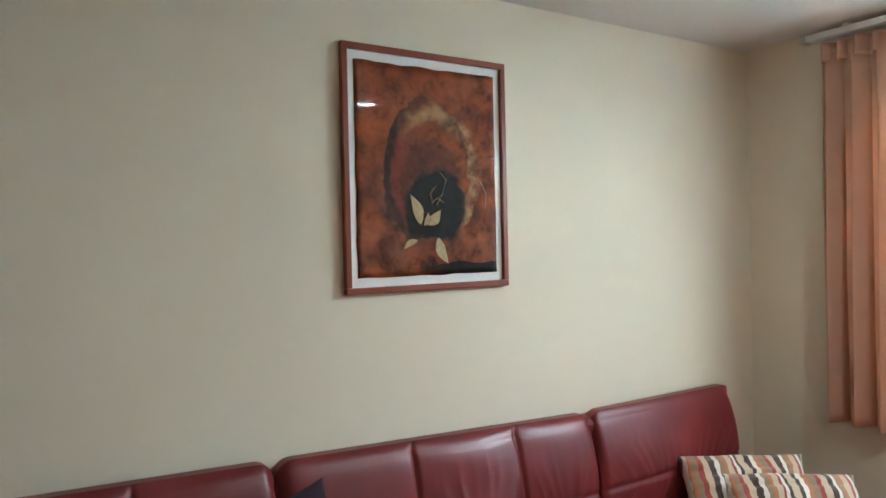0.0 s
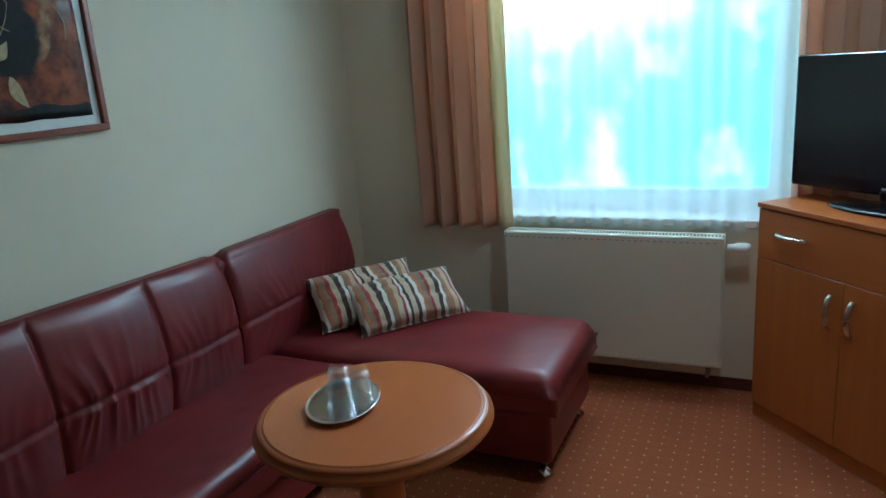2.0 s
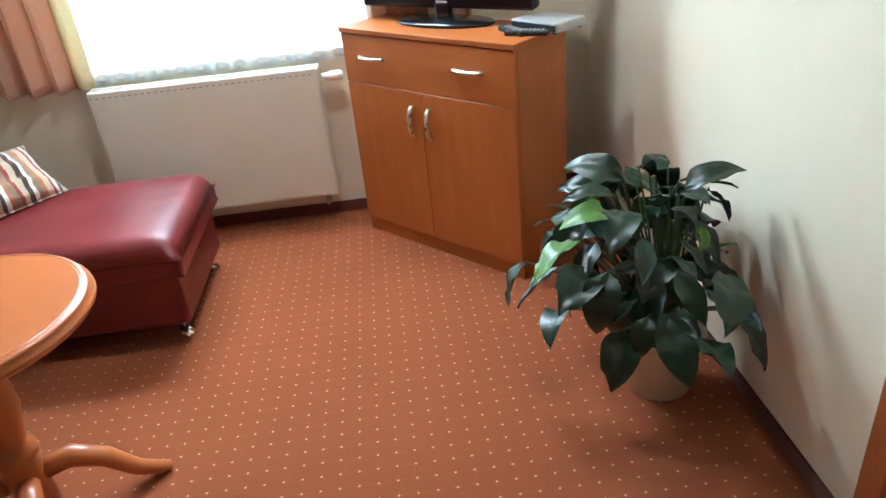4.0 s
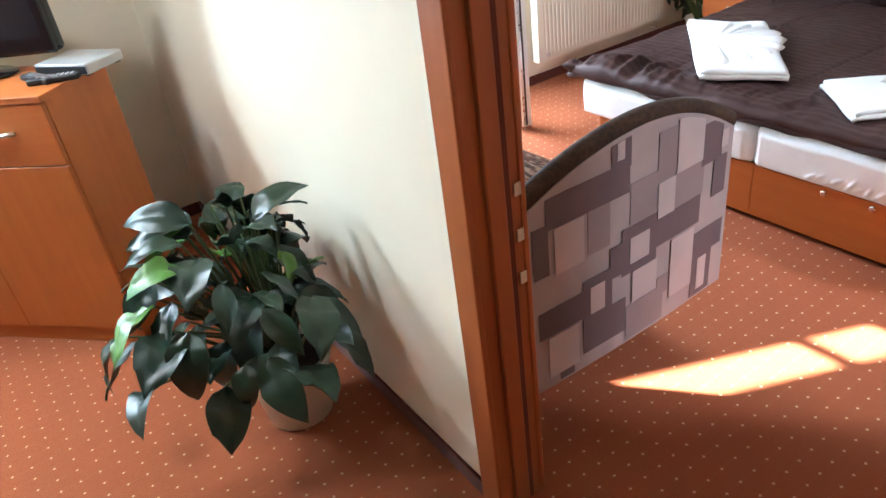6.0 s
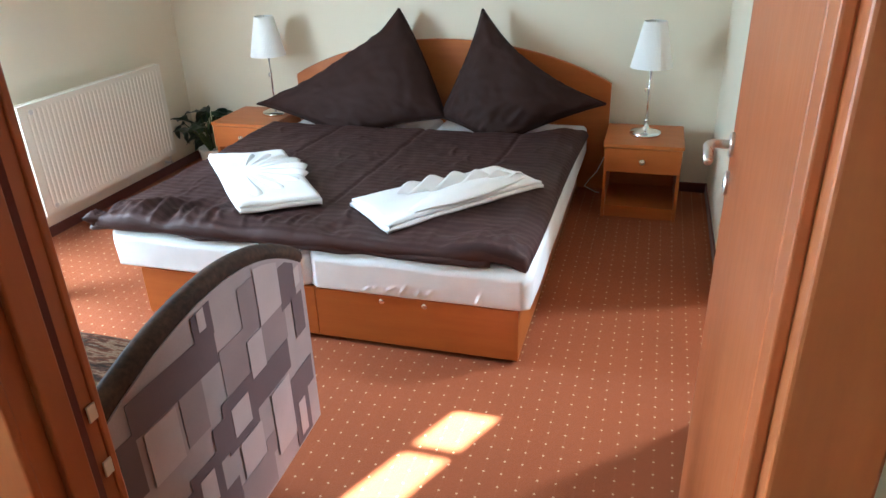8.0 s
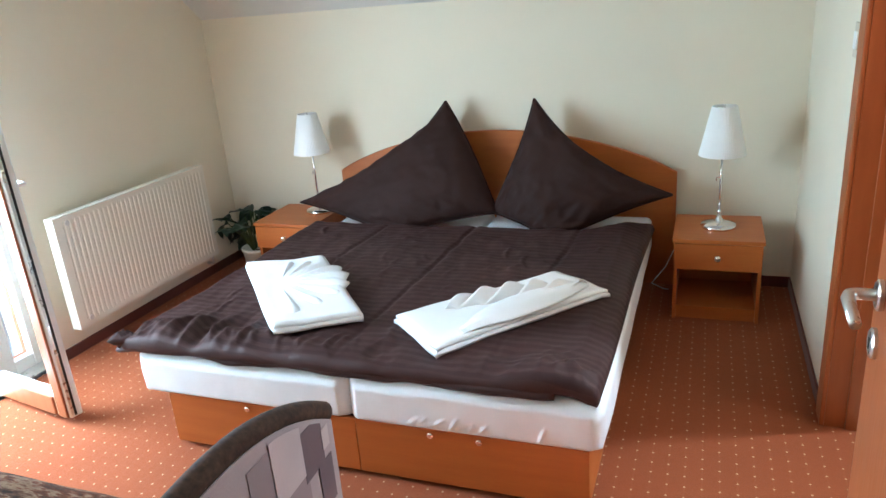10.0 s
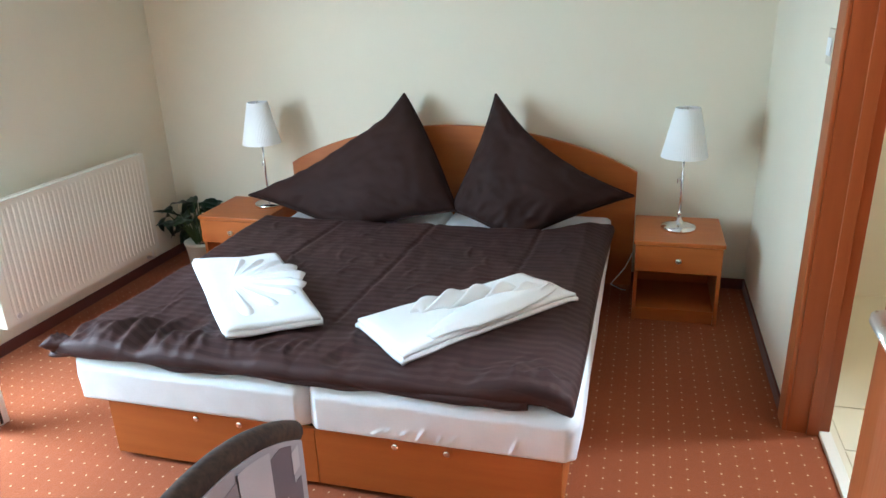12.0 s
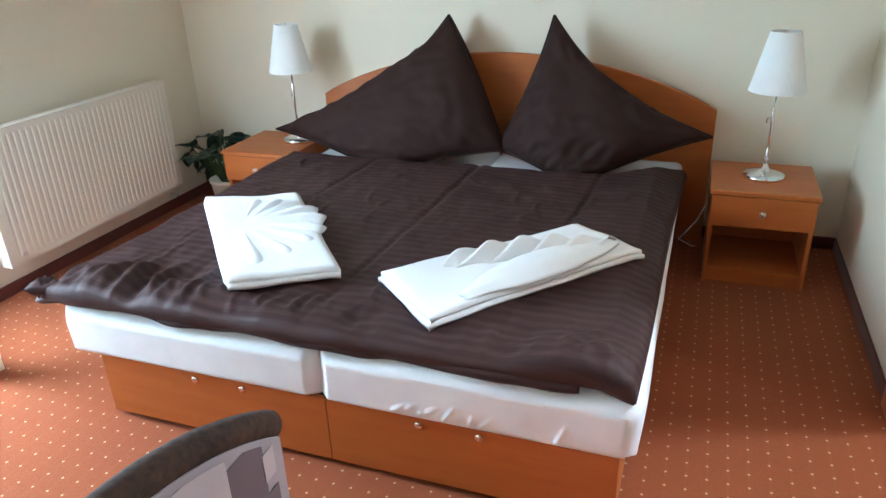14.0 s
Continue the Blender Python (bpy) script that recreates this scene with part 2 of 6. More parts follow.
M_LEAF = leafmat("dark green glossy leaf", (0.006, 0.022, 0.011), (0.016, 0.046, 0.018))
M_LEAFY = leafmat("young bright green leaf", (0.06, 0.17, 0.02), (0.10, 0.22, 0.03))
M_STEM = mat("plant stem", (0.05, 0.08, 0.02), 0.6)


def panemat(name="window pane", gloss=0.05):
    m = bpy.data.materials.new(name)
    m.use_nodes = True
    t = m.node_tree
    t.nodes.remove(t.nodes["Principled BSDF"])
    tr, gl, mx = nd(m, "ShaderNodeBsdfTransparent"), nd(m, "ShaderNodeBsdfGlossy", Roughness=0.02), nd(m, "ShaderNodeMixShader")
    mx.inputs[0].default_value = gloss
    lk(m, tr.outputs[0], mx.inputs[1]), lk(m, gl.outputs[0], mx.inputs[2]), lk(m, mx.outputs[0], t.nodes["Material Output"].inputs[0])
    return m


def sheer():
    m = bpy.data.materials.new("sheer net curtain")
    m.use_nodes = True
    t = m.node_tree
    t.nodes.remove(t.nodes["Principled BSDF"])
    tr, df, tl = nd(m, "ShaderNodeBsdfTransparent"), nd(m, "ShaderNodeBsdfDiffuse"), nd(m, "ShaderNodeBsdfTranslucent")
    df.inputs[0].default_value = tl.inputs[0].default_value = (0.86, 0.93, 0.95, 1)
    a, b = nd(m, "ShaderNodeMixShader"), nd(m, "ShaderNodeMixShader")
    a.inputs[0].default_value, b.inputs[0].default_value = 0.7, 0.62
    lk(m, df.outputs[0], a.inputs[1]), lk(m, tl.outputs[0], a.inputs[2])
    lk(m, tr.outputs[0], b.inputs[1]), lk(m, a.outputs[0], b.inputs[2]), lk(m, b.outputs[0], t.nodes["Material Output"].inputs[0])
    return m


M_PANE = panemat(gloss=0.004)
M_PICGLASS = panemat("picture glass", 0.006)
M_GLASS = panemat("drinking glass", 0.20)
M_SHEER = sheer()

# ---- building helpers ----
def part(name, bm, material, parent=None, label="", smooth=False):
    me = bpy.data.meshes.new(name)
    bmesh.ops.recalc_face_normals(bm, faces=bm.faces[:])
    if smooth:
        for f in bm.faces:
            f.smooth = True
    bm.to_mesh(me)
    bm.free()
    me.materials.append(material)
    ob = new(name, me)
    if parent is not None:
        ob.parent = parent
    if label:
        ob["label"] = label
    return ob


def thing(name, m, label, category, group="", kind=""):
    e = new(name)
    e.empty_display_size = 0.1
    e.matrix_world = m
    return tagged(e, label, category, group, kind)


def add_box(bm, x0, x1, y0, y1, z0, z1, bevel=0.0, seg=2):
    made = bmesh.ops.create_cube(bm, size=1.0)["verts"]
    for v in made:
        v.co = Vector(((x0 + x1) / 2 + v.co.x * (x1 - x0), (y0 + y1) / 2 + v.co.y * (y1 - y0), (z0 + z1) / 2 + v.co.z * (z1 - z0)))
    if bevel:
        edges = list({e for v in made for e in v.link_edges})
        bmesh.ops.bevel(bm, geom=edges, offset=bevel, segments=seg, affect="EDGES", profile=0.5)
    return bm


def box(x0, x1, y0, y1, z0, z1, bevel=0.0, seg=2):
    return add_box(bmesh.new(), x0, x1, y0, y1, z0, z1, bevel, seg)


def lathe(profile, n=32, bm=None, at=(0, 0, 0)):
    bm = bm or bmesh.new()
    rings = []
    for r, z in profile:
        if r < 1e-5:
            rings.append([bm.verts.new((at[0], at[1], at[2] + z))])
        else:
            rings.append([bm.verts.new((at[0] + r * math.cos(2 * math.pi * i / n), at[1] + r * math.sin(2 * math.pi * i / n), at[2] + z)) for i in range(n)])
    for a, b in zip(rings, rings[1:]):
        for i in range(n):
            j = (i + 1) % n
            if len(a) == 1 and len(b) == 1:
                continue
            if len(a) == 1:
                bm.faces.new((a[0], b[i], b[j]))
            elif len(b) == 1:
                bm.faces.new((a[i], b[0], a[j]))
            else:
                bm.faces.new((a[i], b[i], b[j], a[j]))
    return bm


def tube(points, radius, n=10, bm=None, flat=1.0):
    bm = bm or bmesh.new()
    pts = [Vector(p) for p in points]
    rings = []
    up = Vector((0, 0, 1))
    for i, p in enumerate(pts):
        d = (pts[min(i + 1, len(pts) - 1)] - pts[max(i - 1, 0)]).normalized()
        a = d.cross(up)
        if a.length < 1e-3:
            a = d.cross(Vector((0, 1, 0)))
        a.normalize()
        b = a.cross(d).normalized()
        r = radius[i] if isinstance(radius, (list, tuple)) else radius
        rings.append([bm.verts.new(p + a * r * math.cos(2 * math.pi * k / n) + b * r * flat * math.sin(2 * math.pi * k / n)) for k in range(n)])
    for a, b in zip(rings, rings[1:]):
        for k in range(n):
            bm.faces.new((a[k], a[(k + 1) % n], b[(k + 1) % n], b[k]))
    bm.faces.new(rings[0]), bm.faces.new(rings[-1])
    return bm


def sheet(fn, nu, nv, bm=None, thick=0.0):
    """A grid surface from fn(u, v) with u, v in 0..1; thick closes it to a slab along its normals."""
    bm = bm or bmesh.new()
    g = [[Vector(fn(i / nu, j / nv)) for j in range(nv + 1)] for i in range(nu + 1)]
    top = [[bm.verts.new(c) for c in r] for r in g]
    for i in range(nu):
        for j in range(nv):
            bm.faces.new((top[i][j], top[i + 1][j], top[i + 1][j + 1], top[i][j + 1]))
    if thick:
        low = []
        for i in range(nu + 1):
            r = []
            for j in range(nv + 1):
                du = g[min(i + 1, nu)][j] - g[max(i - 1, 0)][j]
                dv = g[i][min(j + 1, nv)] - g[i][max(j - 1, 0)]
                nrm = du.cross(dv)
                nrm = nrm.normalized() if nrm.length > 1e-9 else Vector((0, 0, 1))
                r.append(bm.verts.new(g[i][j] - nrm * thick))
            low.append(r)
        for i in range(nu):
            for j in range(nv):
                bm.faces.new((low[i][j], low[i][j + 1], low[i + 1][j + 1], low[i + 1][j]))
        for i in range(nu):
            bm.faces.new((top[i][0], low[i][0], low[i + 1][0], top[i + 1][0]))
            bm.faces.new((top[i][nv], top[i + 1][nv], low[i + 1][nv], low[i][nv]))
        for j in range(nv):
            bm.faces.new((top[0][j], top[0][j + 1], low[0][j + 1], low[0][j]))
            bm.faces.new((top[nu][j], low[nu][j], low[nu][j + 1], top[nu][j + 1]))
    return bm


def n1(x, y, z=0.0):
    return noise.noise(Vector((x, y, z)))


def pillow_bm(w, h, t, n=20, corner=0.35, wrinkle=0.012, seed=0.0, pinch=0.06):
    """A stuffed cushion lying in x, y with its middle at the origin, thickness along z."""
    bm = bmesh.new()
    layers = []
    for side in (1, -1):
        rows = []
        for i in range(n + 1):
            row = []
            for j in range(n + 1):
                u, v = 2 * i / n - 1, 2 * j / n - 1
                e = max(0.0, (1 - u ** 2)) * max(0.0, (1 - v ** 2))
                fat = e ** corner
                x = u * w / 2 * (1 - pinch * (1 - v * v) * abs(u) ** 3 * 1.0 + 0 * v)
                y = v * h / 2 * (1 - pinch * (1 - u * u) * abs(v) ** 3 * 1.0)
                z = side * (t / 2 * fat + fat * wrinkle * n1(u * 2.5 + seed, v * 2.5, side + seed) + fat * wrinkle * 0.5 * n1(u * 7 + seed, v * 7, side))
                edge = i in (0, n) or j in (0, n)
                row.append(layers[0][i][j] if side < 0 and edge else bm.verts.new((x, y, z)))
            rows.append(row)
        layers.append(rows)
        for i in range(n):
            for j in range(n):
                bm.faces.new((rows[i][j], rows[i + 1][j], rows[i + 1][j + 1], rows[i][j + 1]))
    return bm


def holed_wall(name, axis, c0, c1, a0, a1, z0, z1, holes, material, label):
    """A wall slab between c0 and c1 across `axis`, from a0 to a1 along the other, with openings (a0, a1, z0, z1) right through."""
    bm = bmesh.new()
    A = sorted({a0, a1, *[q for h in holes for q in h[:2]]})
    Z = sorted({z0, z1, *[q for h in holes for q in h[2:]]})
    for p, q in zip(A, A[1:]):
        for r, s in zip(Z, Z[1:]):
            if any(h[0] <= p and q <= h[1] and h[2] <= r and s <= h[3] for h in holes):
                continue
            if axis == "x":
                add_box(bm, c0, c1, p, q, r, s)
            else:
                add_box(bm, p, q, c0, c1, r, s)
    bmesh.ops.remove_doubles(bm, verts=bm.verts[:], dist=1e-5)
    seen = {}
    for f in bm.faces:
        seen.setdefault(tuple(round(q, 4) for q in f.calc_center_median()), []).append(f)
    bmesh.ops.delete(bm, geom=[f for fs in seen.values() if len(fs) > 1 for f in fs], context="FACES")
    ob = part(name, bm, material)
    return tagged(ob, label, "wall", kind="structure")

# ---- structure ----
XW, YA, H = 3.62, 7.18, 2.69          # window wall, sofa wall, ceiling
XL = -3.20                            # living room's far side
DY0, DY1, DX0, DX1 = 3.690, 3.815, 0.235, 1.175   # partition and its doorway
I = Matrix.Identity(4)

fl = part("floor", box(XL - 0.2, XW + 0.02, -0.2, YA + 0.2, -0.12, 0.0), M_CARPET)
tagged(fl, "rust-brown carpet with small cream dots", "carpet", kind="structure")
holed_wall("wall_east", "x", XW, XW + 0.30, -0.2, YA + 0.2, -0.12, H + 0.3,
           [(4.86, 6.52, 0.86, 2.42), (1.67, 2.70, 0.02, 2.12)], M_WALL, "off-white plastered outer wall with window and balcony door")
holed_wall("wall_north", "y", YA, YA + 0.2, XL - 0.2, XW, -0.12, H + 0.3, [], M_WALL, "off-white plastered wall behind the sofa")
holed_wall("wall_partition", "y", DY0, DY1, XL, XW, 0.0, H, [(DX0 - 0.02, DX1 + 0.02, 0.0, 2.06)], M_WALL, "off-white partition wall with a doorway")
holed_wall("wall_south", "y", -0.2, 0.0, -2.2, XW, -0.12, H + 0.3, [], M_WALL, "off-white wall behind the bed")
holed_wall("wall_bathroom", "x", -0.15, 0.0, 0.0, DY0, 0.0, H, [(1.37, 2.20, 0.0, 2.04)], M_WALL, "off-white wall with the bathroom doorway")
holed_wall("wall_west", "x", XL - 0.2, XL, DY0, YA, -0.12, H + 0.3, [], M_WALL, "off-white side wall of the living room")
holed_wall("wall_bath_west", "x", -2.2, -2.0, 0.0, DY0, -0.12, H + 0.3, [], M_WALL, "light bathroom wall")
ce = part("ceiling", box(XL - 0.2, XW, DY0 + 0.0, YA, H, H + 0.2), M_CEIL)
tagged(ce, "white flat plaster ceiling", "ceiling", kind="structure")
ce2 = part("ceiling_bedroom", box(0.0, XW, 1.15, DY0, H, H + 0.2), M_CEIL)
tagged(ce2, "white flat plaster ceiling of the bedroom", "ceiling", kind="structure")
ce3 = part("ceiling_bathroom", box(-2.0, 0.0, 1.39, DY0, 2.85, 3.05), M_CEIL)
tagged(ce3, "white flat plaster ceiling of the bathroom", "ceiling", kind="structure")
SLOPE = 0.852                         # rise of the attic slope for each metre of y


def slope_z(y):
    return 1.65 + SLOPE * y


def slope_slab(name, x0, x1, y1, thick, holes, label):
    """The sloping ceiling from the south wall up to y1, with openings (x0, x1, y0, y1) through it."""
    bm = bmesh.new()
    X = sorted({x0, x1, *[q for h in holes for q in h[:2]]})
    Y = sorted({0.0, y1, *[q for h in holes for q in h[2:]]})
    for a, b in zip(X, X[1:]):
        for c, d in zip(Y, Y[1:]):
            if any(h[0] <= a and b <= h[1] and h[2] <= c and d <= h[3] for h in holes):
                continue
            add_box(bm, a, b, c, d, 0, thick)
    for v in bm.verts:
        v.co.z += slope_z(v.co.y)
    tagged(part(name, bm, M_CEIL), label, "ceiling", kind="structure")


slope_slab("ceiling_slope", 0.0, XW, 1.22, 0.20, [], "sloping attic ceiling over the bed's head")
RX0, RX1, RY0, RY1 = -1.255, -1.065, 0.770, 1.360   # roof window of the bathroom
slope_slab("ceiling_slope_bathroom", -2.0, 0.0, 1.41, 0.04, [(RX0, RX1, RY0, RY1)], "sloping attic ceiling of the bathroom")
M_TILE = plaster("cream bathroom tile", (0.72, 0.64, 0.46))
bsdf(M_TILE).inputs["Roughness"].default_value = 0.3
bt = part("bathroom_floor", box(-2.0, -0.15, 0.0, DY0, 0.0, 0.012), M_TILE)
tagged(bt, "cream tiled bathroom floor", "floor", kind="structure")
for i in range(5):
    for k in range(6):
        o = part("floor_tile", box(-0.47 - 0.30 * i, -0.18 - 0.30 * i, 0.9 + 0.3 * k, 1.19 + 0.3 * k, 0.012, 0.017, 0.002, 1), M_TILE, bt)


def skirting(name, x0, x1, y0, y1):
    tagged(part(name, box(x0, x1, y0, y1, 0.0, 0.062, 0.003, 1), M_SKIRT), "dark red carpet skirting strip", "skirting", kind="structure")


T = 0.010
skirting("baseboard_south", 0.0, XW, 0.0, T)
skirting("baseboard_bath_near", 0.0, T, T, 1.285)
skirting("baseboard_east_bed", XW - T, XW, T, 1.66)
skirting("baseboard_east_bed_far", XW - T, XW, 2.72, DY0 - T)
skirting("baseboard_partition_bed", DX1 + 0.08, XW, DY0 - T, DY0)
skirting("baseboard_partition_living", DX1 + 0.075, XW, DY1, DY1 + T)
skirting("baseboard_partition_far", XL, DX0 - 0.085, DY1, DY1 + T)
skirting("baseboard_north", XL, XW, YA - T, YA)
skirting("baseboard_east_living", XW - T, XW, DY1 + T, YA - T)
skirting("baseboard_west", XL, XL + T, DY1 + T, YA - T)
skirting("baseboard_bath_far", 0.0, T, 2.30, DY0)

# ---- doorway between the rooms ----
df = thing("door_frame", I, "orange-brown beech door frame with casing around the open doorway", "door frame", kind="structure")
for a, b in ((DX0 - 0.085, DX0 + 0.004), (DX1 - 0.004, DX1 + 0.075)):
    part("casing", box(a, b, DY1, DY1 + 0.016, 0, 2.13, 0.004), M_DOORWOOD, df)
    part("casing", box(a, b, DY0 - 0.016, DY0, 0, 2.13, 0.004), M_DOORWOOD, df)
part("casing", box(DX0 - 0.085, DX1 + 0.075, DY1, DY1 + 0.016, 2.04, 2.132, 0.004), M_DOORWOOD, df)
part("casing", box(DX0 - 0.085, DX1 + 0.075, DY0 - 0.016, DY0, 2.04, 2.132, 0.004), M_DOORWOOD, df)
part("jamb", box(DX1, DX1 + 0.02, DY0, DY1, 0, 2.06), M_DOORWOOD, df)
part("jamb", box(DX0 - 0.02, DX0, DY0, DY1, 0, 2.06), M_DOORWOOD, df)
part("jamb", box(DX0, DX1, DY0, DY1, 2.04, 2.06), M_DOORWOOD, df)
part("stop_bead", box(DX1 - 0.013, DX1, DY0 + 0.045, DY1 - 0.035, 0, 2.04, 0.003), M_DOORWOOD, df)
part("stop_bead", box(DX0, DX0 + 0.013, DY0 + 0.045, DY1 - 0.035, 0, 2.04, 0.003), M_DOORWOOD, df)
part("seal", box(DX1 - 0.004, DX1, DY0 + 0.026, DY0 + 0.040, 0, 2.04), M_SKIRT, df, "dark brown door seal")
for z in (0.70, 0.81, 0.92):
    part("strike_plate", box(DX1 - 0.008, DX1 - 0.004, DY0 + 0.0, DY0 + 0.018, z, z + 0.03, 0.001, 1), M_POT, df, "small pale strike plate")


def lever_handle(parent, side, x, y, z, toward):
    """Lever, neck and two roses on a leaf's face; side +1 or -1 along x, lever pointing along y."""
    part("rose", lathe([(0.0, 0.0), (0.026, 0.0), (0.026, 0.006), (0.022, 0.009), (0.0, 0.009)], 24), M_STEEL, parent).matrix_local = pose(x, y, z, 0, 90 * side, 0)
    part("key_rose", lathe([(0.0, 0.0), (0.026, 0.0), (0.026, 0.006), (0.022, 0.009), (0.0, 0.009)], 24), M_STEEL, parent).matrix_local = pose(x, y, z - 0.085, 0, 90 * side, 0)
    part("key_hole", box(x - 0.001 if side < 0 else x, x + side * 0.0105 if side > 0 else x - 0.0105, y - 0.003, y + 0.003, z - 0.095, z - 0.076), M_BLACKM, parent)
    pts = [(x, y, z), (x + side * 0.035, y, z), (x + side * 0.046, y + toward * 0.006, z), (x + side * 0.05, y + toward * 0.02, z), (x + side * 0.05, y + toward * 0.115, z - 0.002)]
    part("lever", tube(pts, [0.010, 0.010, 0.0105, 0.0105, 0.009], 12), M_STEEL, parent, "steel lever", True)


leaf_m = pose(DX0 + 0.002, DY0 - 0.02, 0, 0, 0, -2.4)
dl = thing("door", leaf_m, "plain orange beech door leaf standing open against the side wall", "door")
LW = 0.875
part("leaf", box(-0.040, 0.0, -LW, 0.0, 0.008, 2.03, 0.003), M_DOORWOOD, dl)
part("rebate", box(-0.052, -0.040, -LW - 0.012, 0.0, 0.008, 2.04, 0.003), M_DOORWOOD, dl)
lever_handle(dl, 1, 0.0, -LW + 0.055, 1.165, 1)
lever_handle(dl, -1, -0.052, -LW + 0.055, 1.165, 1)
part("latch_plate", box(-0.030, -0.012, -LW - 0.0015, -LW, 1.03, 1.20), M_STEEL, dl)
for z in (0.25, 1.75):
    part("hinge", tube([(-0.02, 0.012, z), (-0.02, 0.012, z + 0.09)], 0.008, 10), M_STEEL, dl)

# bathroom doorway
bf = thing("bathroom_door_frame", I, "orange-brown beech frame of the bathroom doorway", "door frame", kind="structure")
for a, b in ((1.285, 1.388), (2.182, 2.285)):
    part("casing", box(0.0, 0.016, a, b, 0, 2.12, 0.004), M_DOORWOOD, bf)
part("casing", box(0.0, 0.016, 1.285, 2.285, 2.025, 2.122, 0.004), M_DOORWOOD, bf)
part("jamb", box(-0.15, 0.0, 1.37, 1.388, 0, 2.04), M_DOORWOOD, bf)
part("jamb", box(-0.15, 0.0, 2.182, 2.20, 0, 2.04), M_DOORWOOD, bf)
part("jamb", box(-0.15, 0.0, 1.388, 2.182, 2.02, 2.04), M_DOORWOOD, bf)
part("stop_bead", box(-0.112, -0.07, 1.388, 1.40, 0, 2.02, 0.002), M_DOORWOOD, bf)
part("threshold", box(-0.155, -0.112, 1.39, 2.18, 0.0, 0.02, 0.004), M_METALW, bf, "pale metal threshold strip")
bd = thing("bathroom_door", pose(-0.155, 2.17, 0, 0, 0, -62), "orange beech bathroom door standing open", "door")
part("leaf", box(-0.04, 0.0, -0.78, 0.0, 0.02, 2.01, 0.003), M_DOORWOOD, bd)
lever_handle(bd, 1, 0.0, -0.72, 1.05, 1)
# unseen fill light, added to brighten the bathroom
fill_b = thing("bathroom_fill_light", pose(-1.0, 1.7, 2.848), "unseen round fill light added under the bathroom ceiling", "ceiling lamp")
M_FILL_GLOW = mat("fill light glow", (0.9, 0.9, 0.85), 0.4)
bsdf(M_FILL_GLOW).inputs["Emission Color"].default_value, bsdf(M_FILL_GLOW).inputs["Emission Strength"].default_value = (1.0, 0.88, 0.66, 1), 3.6
part("base", lathe([(0.0, 0.0), (0.13, 0.0), (0.13, -0.02), (0.0, -0.02)], 28), M_METALW, fill_b)
part("shade", lathe([(0.15, -0.02), (0.145, -0.05), (0.10, -0.085), (0.0, -0.10)], 28), M_FILL_GLOW, fill_b, smooth=True)
sp = thing("ceiling_spotlight", pose(2.395, 5.03, H), "small round chrome ceiling spotlight, switched on", "ceiling lamp")
part("rim", lathe([(0.074, -0.001), (0.092, -0.001), (0.092, -0.012), (0.077, -0.017), (0.074, -0.014)], 28), M_CHROME, sp, smooth=True)
M_BULB = mat("lit spotlight glass", (0.9, 0.9, 0.9), 0.3)
bsdf(M_BULB).inputs["Emission Color"].default_value, bsdf(M_BULB).inputs["Emission Strength"].default_value = (1.0, 0.95, 0.85, 1), 30.0
part("bulb", lathe([(0.0, -0.008), (0.074, -0.008), (0.074, -0.005), (0.0, -0.005)], 24), M_BULB, sp, "glowing glass")
sw = thing("light_switch", pose(0.0, 1.20, 1.42), "cream plastic wall switch", "switch")
part("plate", box(0.0, 0.008, -0.04, 0.04, -0.06, 0.06, 0.004), M_POT, sw)
part("rocker", box(0.008, 0.013, -0.026, 0.026, -0.03, 0.03, 0.003), M_PLASTIC, sw)

# ---- living room window ----
WY0, WY1, WZ0, WZ1 = 4.86, 6.52, 0.86, 2.42
wd = thing("window_1", I, "white-framed living room window behind a net curtain", "window", kind="structure")
for a, b, c, d in ((WY0, WY1, WZ0 + 0.004, WZ0 + 0.07), (WY0, WY1, WZ1 - 0.07, WZ1), (WY0, WY0 + 0.07, WZ0 + 0.07, WZ1 - 0.07), (WY1 - 0.07, WY1, WZ0 + 0.07, WZ1 - 0.07)):
    part("window_frame", box(XW + 0.16, XW + 0.23, a, b, c, d, 0.006), M_PLASTIC, wd)
for a, b in ((WY0 + 0.07, WY1 - 0.07),):
    for p, q, r, s in ((a, b, WZ0 + 0.07, WZ0 + 0.13), (a, b, WZ1 - 0.13, WZ1 - 0.07), (a, a + 0.06, WZ0 + 0.13, WZ1 - 0.13), (b - 0.06, b, WZ0 + 0.13, WZ1 - 0.13)):
        part("sash", box(XW + 0.15, XW + 0.21, p + 0.001, q - 0.001, r, s, 0.005), M_PLASTIC, wd)
    pn = part("pane", box(XW + 0.175, XW + 0.185, a + 0.06, b - 0.06, WZ0 + 0.13, WZ1 - 0.13), M_PANE, wd)
    pn.visible_shadow = False
part("window_sill", box(XW - 0.02, XW + 0.16, WY0 + 0.002, WY1 - 0.002, WZ0 - 0.025, WZ0 + 0.010, 0.006), M_PLASTIC, wd)

ww = thing("window_3", I, "narrow roof window in the bathroom's attic slope", "window", kind="structure")
for a, b, c, d in ((RX0 - 0.04, RX0 - 0.002, RY0 - 0.04, RY1 + 0.02), (RX1 + 0.002, RX1 + 0.04, RY0 - 0.04, RY1 + 0.02), (RX0 - 0.002, RX1 + 0.002, RY0 - 0.04, RY0), (RX0, RX1, 0.905, 0.925)):
    bm = box(a, b, c, d, 0.042, 0.072)
    for v in bm.verts:
        v.co.z += slope_z(v.co.y)
    part("window_frame", bm, M_PLASTIC, ww)
bm = box(RX0, RX1, RY0, RY1, 0.050, 0.056)
